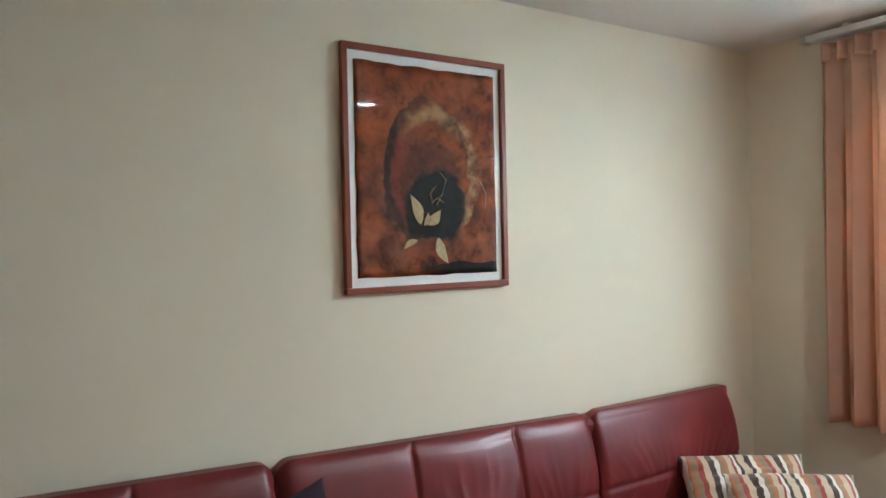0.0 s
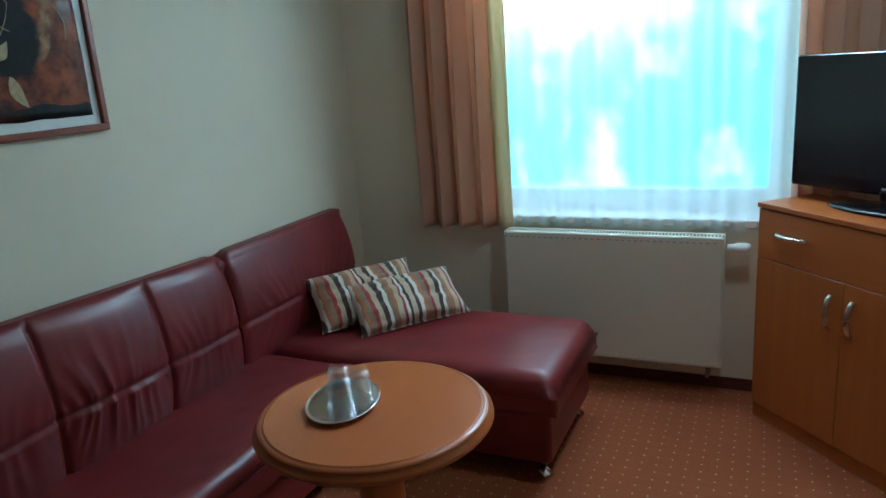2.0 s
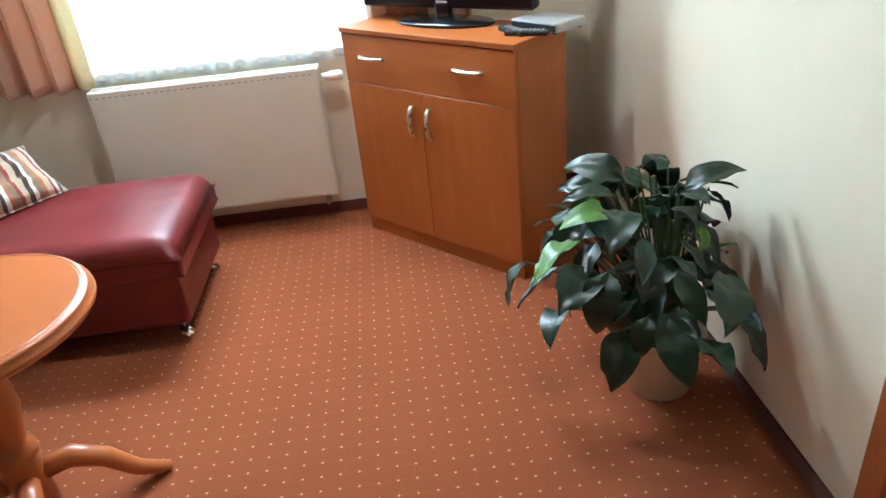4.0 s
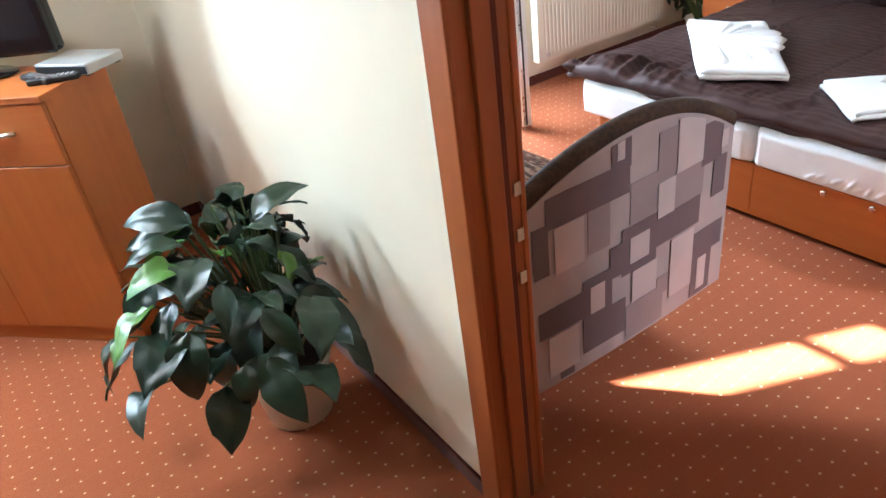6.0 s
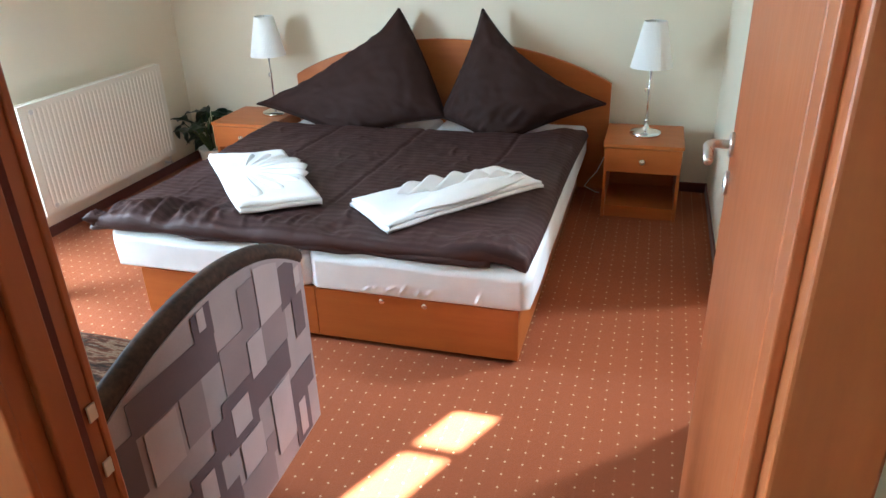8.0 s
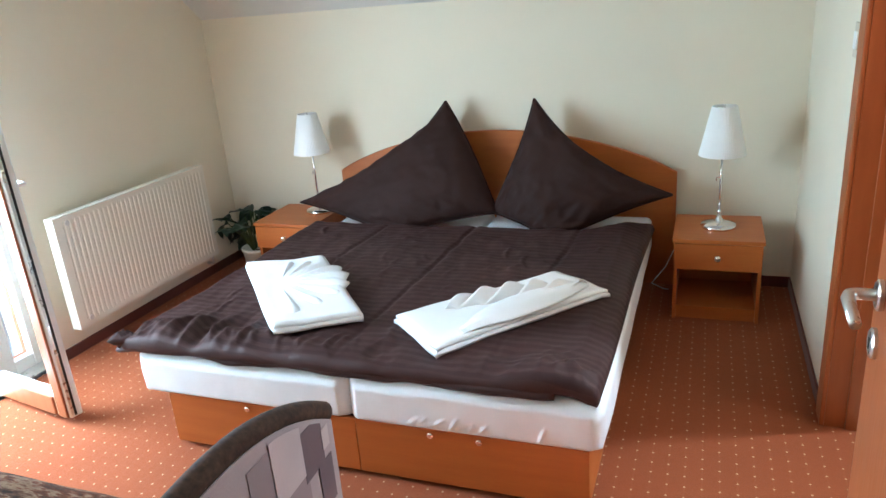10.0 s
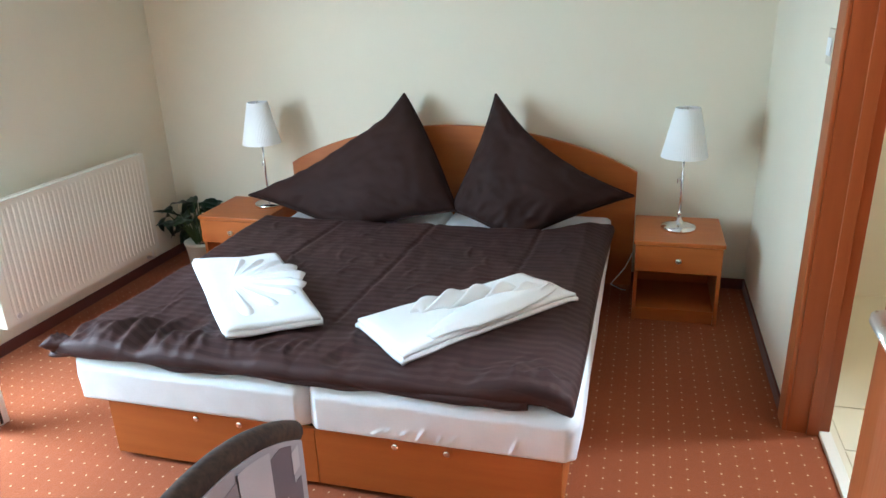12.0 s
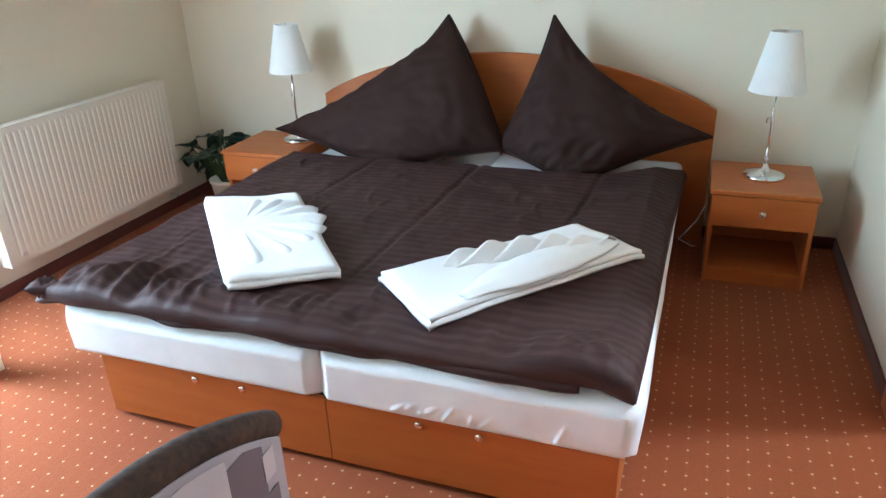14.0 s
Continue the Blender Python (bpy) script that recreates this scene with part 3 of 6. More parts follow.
for v in bm.verts:
    v.co.z += slope_z(v.co.y)
pn = part("pane", bm, M_PANE, ww)
pn.visible_shadow = False

# ---- balcony door ----
bw = thing("window_2", I, "white and brown glazed balcony door, one sash swung inward", "balcony door", kind="structure")
M_FRAMEW = mat("white frame plastic", (0.78, 0.78, 0.76), 0.3)
M_FRAMEB = wood("brown outer frame", (0.36, 0.13, 0.05), (0.28, 0.09, 0.035), "z", 0.4)
for a, b, c, d in ((1.67, 1.71, 0.02, 2.12), (1.82, 1.98, 0.02, 2.05), (2.64, 2.70, 0.02, 2.12), (1.71, 2.64, 2.05, 2.12), (1.71, 1.82, 0.02, 0.09)):
    part("window_frame", box(XW + 0.10, XW + 0.15, a, b, c, d, 0.005), M_FRAMEW, bw)
    part("window_frame", box(XW + 0.15, XW + 0.18, a, b, c, d, 0.005), M_FRAMEB, bw, "brown outer face")
pn = part("pane", box(XW + 0.125, XW + 0.133, 1.71, 1.82, 0.09, 2.05), M_PANE, bw)
pn.visible_shadow = False
part("threshold", box(XW - 0.0, XW + 0.22, 1.67, 2.70, -0.01, 0.022, 0.004), M_STEEL, bw)


def glazed_sash(m, w, label):
    """A glazed door sash, hinge at the origin, running along x; inner face at y = -0.035, outer brown face at +0.035."""
    s = part("sash", box(0, 0.085, -0.035, 0.022, 0.03, 2.04, 0.006), M_FRAMEW, bw, label)
    s.matrix_local = m
    F = ((w - 0.085, w, 0.03, 2.04), (0.085, w - 0.085, 0.03, 0.13), (0.085, w - 0.085, 1.955, 2.04))
    for a, b, c, d in F:
        part("frame_member", box(a, b, -0.035, 0.022, c, d, 0.006), M_FRAMEW, s)
    for a, b, c, d in F + ((0, 0.085, 0.03, 2.04),):
        part("outer_cladding", box(a + 0.012, b - 0.012 if b > a + 0.05 else b, 0.022, 0.034, c + 0.005, d - 0.005, 0.003), M_FRAMEB, s, "brown cladding")
    part("gasket", box(w - 0.001, w + 0.003, -0.006, 0.004, 0.04, 2.03), M_BLACKM, s)
    part("fitting", box(w, w + 0.004, 0.006, 0.018, 0.05, 2.02), M_STEEL, s, "steel locking rail")
    for z in (0.35, 0.78, 1.25, 1.7):
        part("lock_cam", tube([(w + 0.004, 0.012, z), (w + 0.012, 0.012, z)], 0.006, 10), M_STEEL, s)
    p = part("pane", box(0.085, w - 0.085, -0.006, 0.006, 0.13, 1.955), M_PANE, s)
    p.visible_shadow = False
    part("lever", tube([(w - 0.045, -0.035, 1.08), (w - 0.045, -0.075, 1.08), (w - 0.05, -0.085, 1.08), (w - 0.06, -0.088, 1.08), (w - 0.17, -0.088, 1.08)], 0.009, 10), M_PLASTIC, s, "white window handle", True)
    return s


glazed_sash(pose(XW + 0.10, 1.965, 0, 0, 0, 180 - 9.5) @ Matrix.Scale(-1, 4, (0, 1, 0)), 0.665, "sash swung into the room")

# ---- outside ----
M_CONC = plaster("pale balcony screed", (0.34, 0.33, 0.31))
bs = part("balcony_floor", box(XW + 0.30, XW + 1.65, -2.7, 4.2, -0.16, -0.02), M_CONC)
tagged(bs, "pale concrete balcony slab", "balcony floor", kind="structure")
rl = thing("balcony_railing", pose(XW + 1.55, 0, -0.02), "brown wooden balcony railing with pale infill panels", "railing")
for y in (-2.5, -1.5, -0.4, 0.7, 1.8, 2.9, 4.0):
    part("post", box(-0.05, 0.05, y - 0.05, y + 0.05, 0, 0.98, 0.006), M_FRAMEB, rl)
part("handrail", box(-0.06, 0.07, -2.6, 4.2, 0.98, 1.02, 0.008), M_FRAMEB, rl)
M_INFILL = plaster("pale balcony infill panel", (0.62, 0.68, 0.70))
bsdf(M_INFILL).inputs["Roughness"].default_value = 0.3
for a, b in zip((-2.5, -1.5, -0.4, 0.7, 1.8, 2.9), (-1.5, -0.4, 0.7, 1.8, 2.9, 4.0)):
    part("infill_panel", box(-0.008, 0.008, a + 0.06, b - 0.06, 0.10, 0.90, 0.002, 1), M_INFILL, rl, "pale bluish infill panel")
    part("cross_rail", box(-0.02, 0.02, a + 0.052, b - 0.052, 0.055, 0.095, 0.004), M_FRAMEW, rl, "white lower rail")
    part("cross_rail", box(-0.025, 0.025, a + 0.052, b - 0.052, 0.44, 0.48, 0.004), M_FRAMEW, rl, "white middle rail")
M_GRASS = cloth("meadow grass", (0.10, 0.16, 0.035), 1.0, 20.0, 0.35)
gd = part("ground", box(XW + 0.3, 400, -300, 300, -3.2, -3.0), M_GRASS)
tagged(gd, "green lawn below the house", "lawn", kind="structure")


def tree(m, h, seed, label):
    rnd = random.Random(seed)
    t = thing("tree", m, label, "tree", "trees in the garden")
    pts = [(0, 0, 0), (0.08, 0.03, h * 0.25), (0.02, -0.05, h * 0.5), (0.0, 0.05, h * 0.9)]
    bm = tube(pts, [0.20, 0.15, 0.10, 0.03], 9)
    for k in range(9):
        a, z = rnd.uniform(0, 6.28), h * rnd.uniform(0.3, 0.75)
        r = h * 0.28 * rnd.uniform(0.7, 1.1)
        tube([(0.03, 0, z), (0.5 * r * math.cos(a), 0.5 * r * math.sin(a), z + 0.25 * r), (r * math.cos(a), r * math.sin(a), z + 0.4 * r)], [0.06, 0.04, 0.015], 6, bm)
    part("trunk", bm, cloth("bark", (0.10, 0.07, 0.05), 1.0, 30.0, 0.4), t)
    vs, fs = [], []
    for k in range(5200):
        a, u = rnd.uniform(0, 6.28), rnd.random()
        z = h * (0.28 + 0.74 * u)
        prof_r = h * 0.36 * math.sin(math.pi * min(1, 0.12 + 0.86 * u)) ** 0.7
        r = prof_r * (rnd.random() ** 0.4) * (0.72 + 0.42 * n1(math.cos(a) * 1.6 + seed, math.sin(a) * 1.6, u * 4))
        c = Vector((r * math.cos(a), r * math.sin(a), z))
        d1 = Vector((rnd.gauss(0, 1), rnd.gauss(0, 1), rnd.gauss(0, 0.6))).normalized() * 0.11
        d2 = d1.orthogonal().normalized() * 0.06
        b = len(vs)
        vs += [tuple(c - d1), tuple(c + d2), tuple(c + d1), tuple(c - d2)]
        fs.append((b, b + 1, b + 2, b + 3))
    me = bpy.data.meshes.new("crown")
    me.from_pydata(vs, [], fs)
    me.materials.append(M_LEAFY)
    o = new("crown", me)
    o.parent = t
    return t


tree(pose(10.5, -3.2, -3.0), 6.4, 3, "leafy green garden tree beyond the balcony")
tree(pose(8.2, -1.3, -3.0), 7.5, 5, "tall leafy green garden tree beyond the balcony")


def glow_backdrop():
    """Emissive panel before the living room window: painted white glare with pale cyan shapes."""
    m = bpy.data.materials.new("painted glowing distance")
    m.use_nodes = True
    t = m.node_tree
    t.nodes.remove(t.nodes["Principled BSDF"])
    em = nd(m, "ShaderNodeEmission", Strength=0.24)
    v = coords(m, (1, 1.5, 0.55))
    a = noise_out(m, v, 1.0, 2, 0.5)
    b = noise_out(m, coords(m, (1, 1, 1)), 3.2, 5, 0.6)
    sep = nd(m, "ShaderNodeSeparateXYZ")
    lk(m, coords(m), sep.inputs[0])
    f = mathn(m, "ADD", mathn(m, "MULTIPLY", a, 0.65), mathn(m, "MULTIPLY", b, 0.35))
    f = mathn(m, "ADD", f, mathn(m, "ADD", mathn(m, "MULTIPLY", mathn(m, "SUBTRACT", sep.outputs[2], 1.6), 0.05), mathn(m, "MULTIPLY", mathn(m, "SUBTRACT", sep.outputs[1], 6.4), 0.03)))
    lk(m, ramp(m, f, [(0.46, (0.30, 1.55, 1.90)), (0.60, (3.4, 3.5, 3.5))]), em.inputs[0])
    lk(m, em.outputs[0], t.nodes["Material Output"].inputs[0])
    return m


# self-lit panel added in place of the view and its daylight
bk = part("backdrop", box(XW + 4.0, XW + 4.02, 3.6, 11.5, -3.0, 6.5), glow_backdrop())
tagged(bk, "glowing backdrop panel before the living room window, haze and glare painted on", "backdrop", kind="structure")
# added post, out of view: keeps sun off the door's narrow side pane
cp = thing("sun_block_post", pose(XW + 1.08, 1.62, -0.02), "square brown post added out of view to block sun", "post")
part("shaft", box(-0.06, 0.06, -0.13, 0.13, 0.0, 3.4, 0.01), M_FRAMEB, cp)
part("shoe", box(-0.08, 0.08, -0.15, 0.15, 0.0, 0.03, 0.004), M_STEEL, cp)
bc = thing("balcony_chair", pose(XW + 0.95, 1.15, -0.02, 0, 0, 20), "brown slatted wooden chair on the balcony", "chair")
for x, y in ((-0.2, -0.2), (0.2, -0.2), (-0.2, 0.2), (0.2, 0.2)):
    part("leg", box(x - 0.022, x + 0.022, y - 0.022, y + 0.022, 0, 0.44 if x < 0 else 0.98, 0.004), M_FRAMEB, bc)
for k in range(5):
    part("seat_slat", box(-0.23, 0.23, -0.22 + 0.09 * k, -0.14 + 0.09 * k, 0.44, 0.465, 0.005), M_FRAMEB, bc)
for k in range(4):
    part("back_slat", box(0.185, 0.205, -0.18, 0.18, 0.58 + 0.10 * k, 0.66 + 0.10 * k, 0.005), M_FRAMEB, bc)

pl = thing("flower_box", pose(XW + 1.45, 0.85, 0.70), "balcony flower box with white blossoms", "flower box")
part("trough", box(-0.09, 0.03, -0.4, 0.4, 0.0, 0.16, 0.01), M_POT, pl)
rnd = random.Random(4)
bm = bmesh.new()
for k in range(60):
    c = (rnd.uniform(-0.12, 0.06), rnd.uniform(-0.4, 0.4), 0.17 + rnd.uniform(0, 0.14))
    made = bmesh.ops.create_icosphere(bm, subdivisions=1, radius=rnd.uniform(0.02, 0.035))["verts"]
    for v in made:
        v.co = v.co * rnd.uniform(0.8, 1.2) + Vector(c)
part("blossoms", bm, M_TOWEL, pl, "white blossoms")

# ---- radiators ----
def radiator(m, length, height, label, ribbed):
    """Panel radiator; x runs out of the wall into the room (negative), y along the wall from 0."""
    r = thing("radiator", m, label, "radiator")
    part("back_panel", box(0.0, 0.025, 0.0, length, 0.0, height, 0.006), M_METALW, r)
    if ribbed:
        bm = bmesh.new()
        n = int(length / 0.0333)
        y0 = 0.035
        cs = [(-0.070, 0.0)]
        for k in range(n):
            y = y0 + (length - 2 * y0) * k / n
            w = (length - 2 * y0) / n
            cs += [(-0.070, y), (-0.064, y + 0.16 * w), (-0.064, y + 0.42 * w), (-0.070, y + 0.58 * w)]
        cs += [(-0.070, length)]
        rows = []
        for x, y in cs:
            rows.append([bm.verts.new((x if 0.03 < z < height - 0.03 else -0.070, y, z)) for z in (0.0, 0.025, 0.05, height - 0.05, height - 0.025, height)])
        for a, b in zip(rows, rows[1:]):
            for k in range(5):
                bm.faces.new((a[k], b[k], b[k + 1], a[k + 1]))
        ed = bmesh.ops.extrude_face_region(bm, geom=bm.faces[:])
        for v in [g for g in ed["geom"] if isinstance(g, bmesh.types.BMVert)]:
            v.co.x = -0.045
        part("front_panel", bm, M_METALW, r)
    else:
        part("front_panel", box(-0.070, -0.045, 0.0, length, 0.0, height, 0.008), M_METALW, r)
        bm = bmesh.new()
        for k in range(int(length / 0.03)):
            add_box(bm, -0.0712, -0.069, 0.03 + 0.03 * k, 0.045 + 0.03 * k, 0.022, 0.028)
        part("lower_slots", bm, M_PLASTIC, r, "row of small stamped slots")
        bm = bmesh.new()
        for k in range(int(length / 0.03)):
            add_box(bm, -0.0708, -0.069, 0.03 + 0.03 * k, 0.045 + 0.03 * k, height - 0.03, height - 0.026)
        part("upper_slots", bm, M_GREYPL, r)
    bm = bmesh.new()
    for k in range(int(length / 0.016)):
        add_box(bm, -0.045, 0.0, 0.008 + 0.016 * k, 0.014 + 0.016 * k, height - 0.012, height - 0.004)
    part("grille", bm, M_METALW, r)
    bm = bmesh.new()
    for k in range(int(length / 0.05)):
        add_box(bm, -0.044, -0.001, 0.02 + 0.05 * k, 0.024 + 0.05 * k, 0.03, height - 0.03)
    part("fins", bm, M_METALW, r)
    for y in (-0.004, length):
        part("side_cover", box(-0.071, 0.026, y, y + 0.004, 0.0, height, 0.001, 1), M_METALW, r)
    for y in (0.12, length - 0.15):
        part("bracket", box(0.025, 0.060, y, y + 0.03, 0.05, height - 0.06), M_METALW, r)
    return r


r1 = radiator(pose(XW - 0.06, 5.165, 0.155), 1.065, 0.655, "flat white panel radiator below the window", False)
part("valve", lathe([(0.0, 0.0), (0.016, 0.0), (0.018, 0.03), (0.024, 0.04), (0.025, 0.085), (0.018, 0.10), (0.0, 0.102)], 20), M_PLASTIC, r1, "white thermostat valve", True).matrix_local = pose(-0.03, -0.015, 0.60, 90, 0, 0)
part("lower_valve", tube([(-0.02, 0.06, -0.005), (-0.02, 0.06, -0.06), (0.055, 0.06, -0.06)], 0.012, 8), M_GREYPL, r1)
r2 = radiator(pose(XW - 0.100, 0.435, 0.185) @ Matrix.Diagonal((0.6, 1, 1, 1)), 1.155, 0.60, "ribbed white panel radiator on the bedroom wall", True)
for y in (0.12, 1.0):
    part("bracket", box(0.058, 0.166, y, y + 0.03, 0.06, 0.53), M_METALW, r2)
for z in (0.04, 0.56):
    part("plug", tube([(-0.071, 1.08, z), (-0.079, 1.08, z)], 0.014, 12), M_STEEL, r2)
part("vent", tube([(-0.02, -0.015, 0.585), (-0.02, 0.0, 0.585)], 0.008, 8), M_STEEL, r2)
part("lower_valve", tube([(-0.02, 0.03, 0.005), (-0.02, 0.03, -0.06), (0.055, 0.03, -0.06)], 0.011, 8), M_STEEL, r2)

# ---- curtains ----
def curtain(name, m, w, h, folds, material, label, seed, depth=0.035, kind_cat="curtain", thick=0.002):
    c = thing(name, m, label, kind_cat)

    def fn(u, v):
        ph = folds * 2 * math.pi * u + 0.8 * n1(u * 3 + seed, v * 0.8)
        d = depth * (0.55 + 0.45 * v)
        return (d * math.sin(ph) + 0.012 * n1(u * 6, v * 2.5, seed), w * (u + 0.018 * math.sin(2 * ph)), -h * v + 0.004 * math.sin(ph))
    part("cloth", sheet(fn, 26 * max(2, folds // 2), 40, None, thick), material, c, smooth=True)
    return c


cl = curtain("curtain", pose(XW - 0.072, 6.27, 2.60), 0.46, 1.785, 4, M_CURTAIN, "salmon-pink curtain hanging in soft folds beside the window", 1.7, 0.05)
bm = bmesh.new()
# edge strip whose yellowish cream carries the window's backlight as colour
part("lining", sheet(lambda u, v: (-0.012 + 0.014 * math.sin(5 * u + 2 * v), -0.07 + 0.085 * u, -1.78 * v), 8, 24, bm, 0.002), M_LINING_LIT, cl, "cream curtain edge, the window's backlight put into its colour", True)
part("heading", sheet(lambda u, v: (-0.012 + 0.028 * math.sin(2 * math.pi * 6 * u), 0.46 * u, 0.01 - 0.09 * v), 90, 4, None, 0.006), M_CURTAIN, cl, "pleated heading tape", True)
cr = curtain("curtain", pose(XW - 0.072, 4.40, 2.60), 0.50, 1.76, 4, M_CURTAIN, "salmon-pink curtain drawn aside behind the television", 5.1, 0.05)
part("return_edge", sheet(lambda u, v: (0.066 * u - 0.004, 0.455 + 0.010 * math.sin(6 * u + 3 * v), -1.78 * v), 8, 20, None, 0.002), M_CURTAIN, cl, "side turned back to the wall", True)
rail = thing("curtain_rail", pose(XW - 0.072, 0, 2.635), "white ceiling-mounted curtain rail", "curtain rail")
part("track", box(-0.03, 0.03, 4.35, 6.80, 0.0, 0.03, 0.004), M_PLASTIC, rail)
part("end_cap", box(-0.034, 0.034, 6.80, 6.83, -0.004, 0.034, 0.006), M_STEEL, rail)
for y in (4.6, 5.6, 6.6):
    part("bracket", box(-0.015, 0.072, y, y + 0.03, 0.03, 0.05), M_METALW, rail)
net = thing("net_curtain", pose(XW - 0.022, 4.84, 2.50), "white sheer net curtain across the window", "net curtain")
part("cloth", sheet(lambda u, v: (0.006 * math.sin(110 * u + 2.5 * n1(u * 8, v)), 1.66 * u, -(1.682 + 0.006 * math.sin(40 * u)) * v), 240, 6), M_SHEER, net, smooth=True)

# ---- painting ----
def painting_mat():
    m = mat("abstract rust and black painting", (0.3, 0.08, 0.02), 0.55)
    tc = nd(m, "ShaderNodeTexCoord")
    sep = nd(m, "ShaderNodeSeparateXYZ")
    lk(m, tc.outputs["Object"], sep.inputs[0])
    v = tc.outputs["Object"]
    wx = mathn(m, "MULTIPLY", mathn(m, "SUBTRACT", noise_out(m, v, 4.0, 6, 0.62), 0.5), 0.20)
    wz = mathn(m, "MULTIPLY", mathn(m, "SUBTRACT", noise_out(m, v, 4.6, 6, 0.62), 0.5), 0.20)

    def ellipse(cx, cz, rx, rz):
        x = mathn(m, "DIVIDE", mathn(m, "ADD", mathn(m, "SUBTRACT", sep.outputs[0], cx), wx), rx)
        z = mathn(m, "DIVIDE", mathn(m, "ADD", mathn(m, "SUBTRACT", sep.outputs[2], cz), wz), rz)
        return mathn(m, "SQRT", mathn(m, "ADD", mathn(m, "POWER", mathn(m, "ABSOLUTE", x), 2.0), mathn(m, "POWER", mathn(m, "ABSOLUTE", z), 2.0)))
    K, W = (0, 0, 0), (1, 1, 1)
    d = ellipse(0.02, 0.0, 0.235, 0.275)
    hole = ellipse(0.035, -0.13, 0.135, 0.16)
    n = noise_out(m, v, 7, 6, 0.65)
    pat = ramp(m, noise_out(m, v, 11, 6, 0.7), [(0.36, K), (0.54, W)])
    left = ramp(m, mathn(m, "ADD", sep.outputs[0], 0.5), [(0.34, W), (0.58, K)])
    up_right = ramp(m, mathn(m, "ADD", mathn(m, "ADD", sep.outputs[0], mathn(m, "MULTIPLY", sep.outputs[2], 0.5)), 0.5), [(0.42, K), (0.60, W)])
    c = ramp(m, n, [(0.28, (0.035, 0.012, 0.007)), (0.46, (0.23, 0.046, 0.009)), (0.75, (0.42, 0.095, 0.015))])
    c = mixc(m, mathn(m, "MULTIPLY", ramp(m, noise_out(m, v, 3, 5, 0.6), [(0.5, K), (0.68, W)]), 0.6), c, (0.20, 0.075, 0.04))

    def stroke(c, dist, lo, hi, color, *masks):
        mid = (lo + hi) / 2
        f = ramp(m, dist, [(lo, K), (mid - 0.06, W), (mid + 0.06, W), (hi, K)])
        for q in masks:
            f = mathn(m, "MULTIPLY", f, q)
        return mixc(m, f, c, color)
    c = mixc(m, mathn(m, "MULTIPLY", ramp(m, d, [(0.80, W), (1.0, K)]), 0.65), c, (0.075, 0.020, 0.010))
    c = stroke(c, d, 0.98, 1.36, (0.27, 0.19, 0.075), left, pat, 0.9)
    c = stroke(c, d, 0.74, 1.08, (0.016, 0.011, 0.008), left, ramp(m, n, [(0.3, K), (0.5, W)]), 0.9)
    c = stroke(c, d, 0.58, 0.86, (0.24, 0.030, 0.016), left, 0.7)
    c = stroke(c, d, 0.66, 0.96, (0.46, 0.25, 0.10), up_right, pat, 0.8)
    c = stroke(c, d, 0.40, 0.72, (0.34, 0.075, 0.014), up_right, 0.8)
    c = mixc(m, ramp(m, hole, [(0.85, W), (1.15, K)]), c, (0.010, 0.008, 0.007))
    c = stroke(c, hole, 0.98, 1.30, (0.30, 0.22, 0.09), left, pat)
    foot = mathn(m, "LESS_THAN", mathn(m, "ADD", sep.outputs[2], mathn(m, "MULTIPLY", wz, 0.5)), -0.352)
    c = mixc(m, mathn(m, "MULTIPLY", foot, mathn(m, "SUBTRACT", 1.0, left)), c, (0.016, 0.013, 0.012))
    c = mixc(m, 1.0, c, ramp(m, noise_out(m, coords(m, (1, 1, 1), (0, 0.6, 0)), 13, 7, 0.72), [(0.36, (0.30, 0.27, 0.25)), (0.5, (0.85,) * 3), (0.66, (1.25, 1.3, 1.3))]), "MULTIPLY")
    lk(m, c, bsdf(m).inputs["Base Color"])
    bump(m, n, 0.3, 0.002)
    bsdf(m).inputs["Specular IOR Level"].default_value = 0.2
    return m


PX, PZ, PW, PH = 1.592, 1.975, 0.724, 0.898
pa = thing("framed_painting", pose(PX, YA, PZ), "abstract rust-orange painting with pale leaves in a red-brown wooden frame", "painting")
M_PFRAME = wood("red brown picture moulding", (0.27, 0.055, 0.018), (0.19, 0.035, 0.012), "z", 0.35)
fw = 0.024
for a, b, c, d in ((-PW / 2, PW / 2, PH / 2 - fw, PH / 2), (-PW / 2, PW / 2, -PH / 2, -PH / 2 + fw), (-PW / 2, -PW / 2 + fw, -PH / 2 + fw, PH / 2 - fw), (PW / 2 - fw, PW / 2, -PH / 2 + fw, PH / 2 - fw)):
    part("frame_member", box(a, b, -0.030, -0.004, c, d, 0.004), M_PFRAME, pa)
part("mount", box(-PW / 2 + fw, PW / 2 - fw, -0.014, -0.006, -PH / 2 + fw, PH / 2 - fw), mat("white picture mount", (0.82, 0.82, 0.80), 0.8), pa, "white mount")
part("canvas", sheet(lambda u, v: (0.310 * (2 * u - 1) + 0.004 * n1(v * 9, u * 9), -0.0165 - 0.001 * n1(u * 4, v * 4), 0.392 * (2 * v - 1) + 0.005 * n1(u * 8, v * 8, 3)), 30, 30, None, 0.002), painting_mat(), pa, "abstract rust, black and cream picture", True)
M_CREAM = cloth("cream leaf paint", (0.42, 0.30, 0.14), 0.6, 60.0, 0.45)


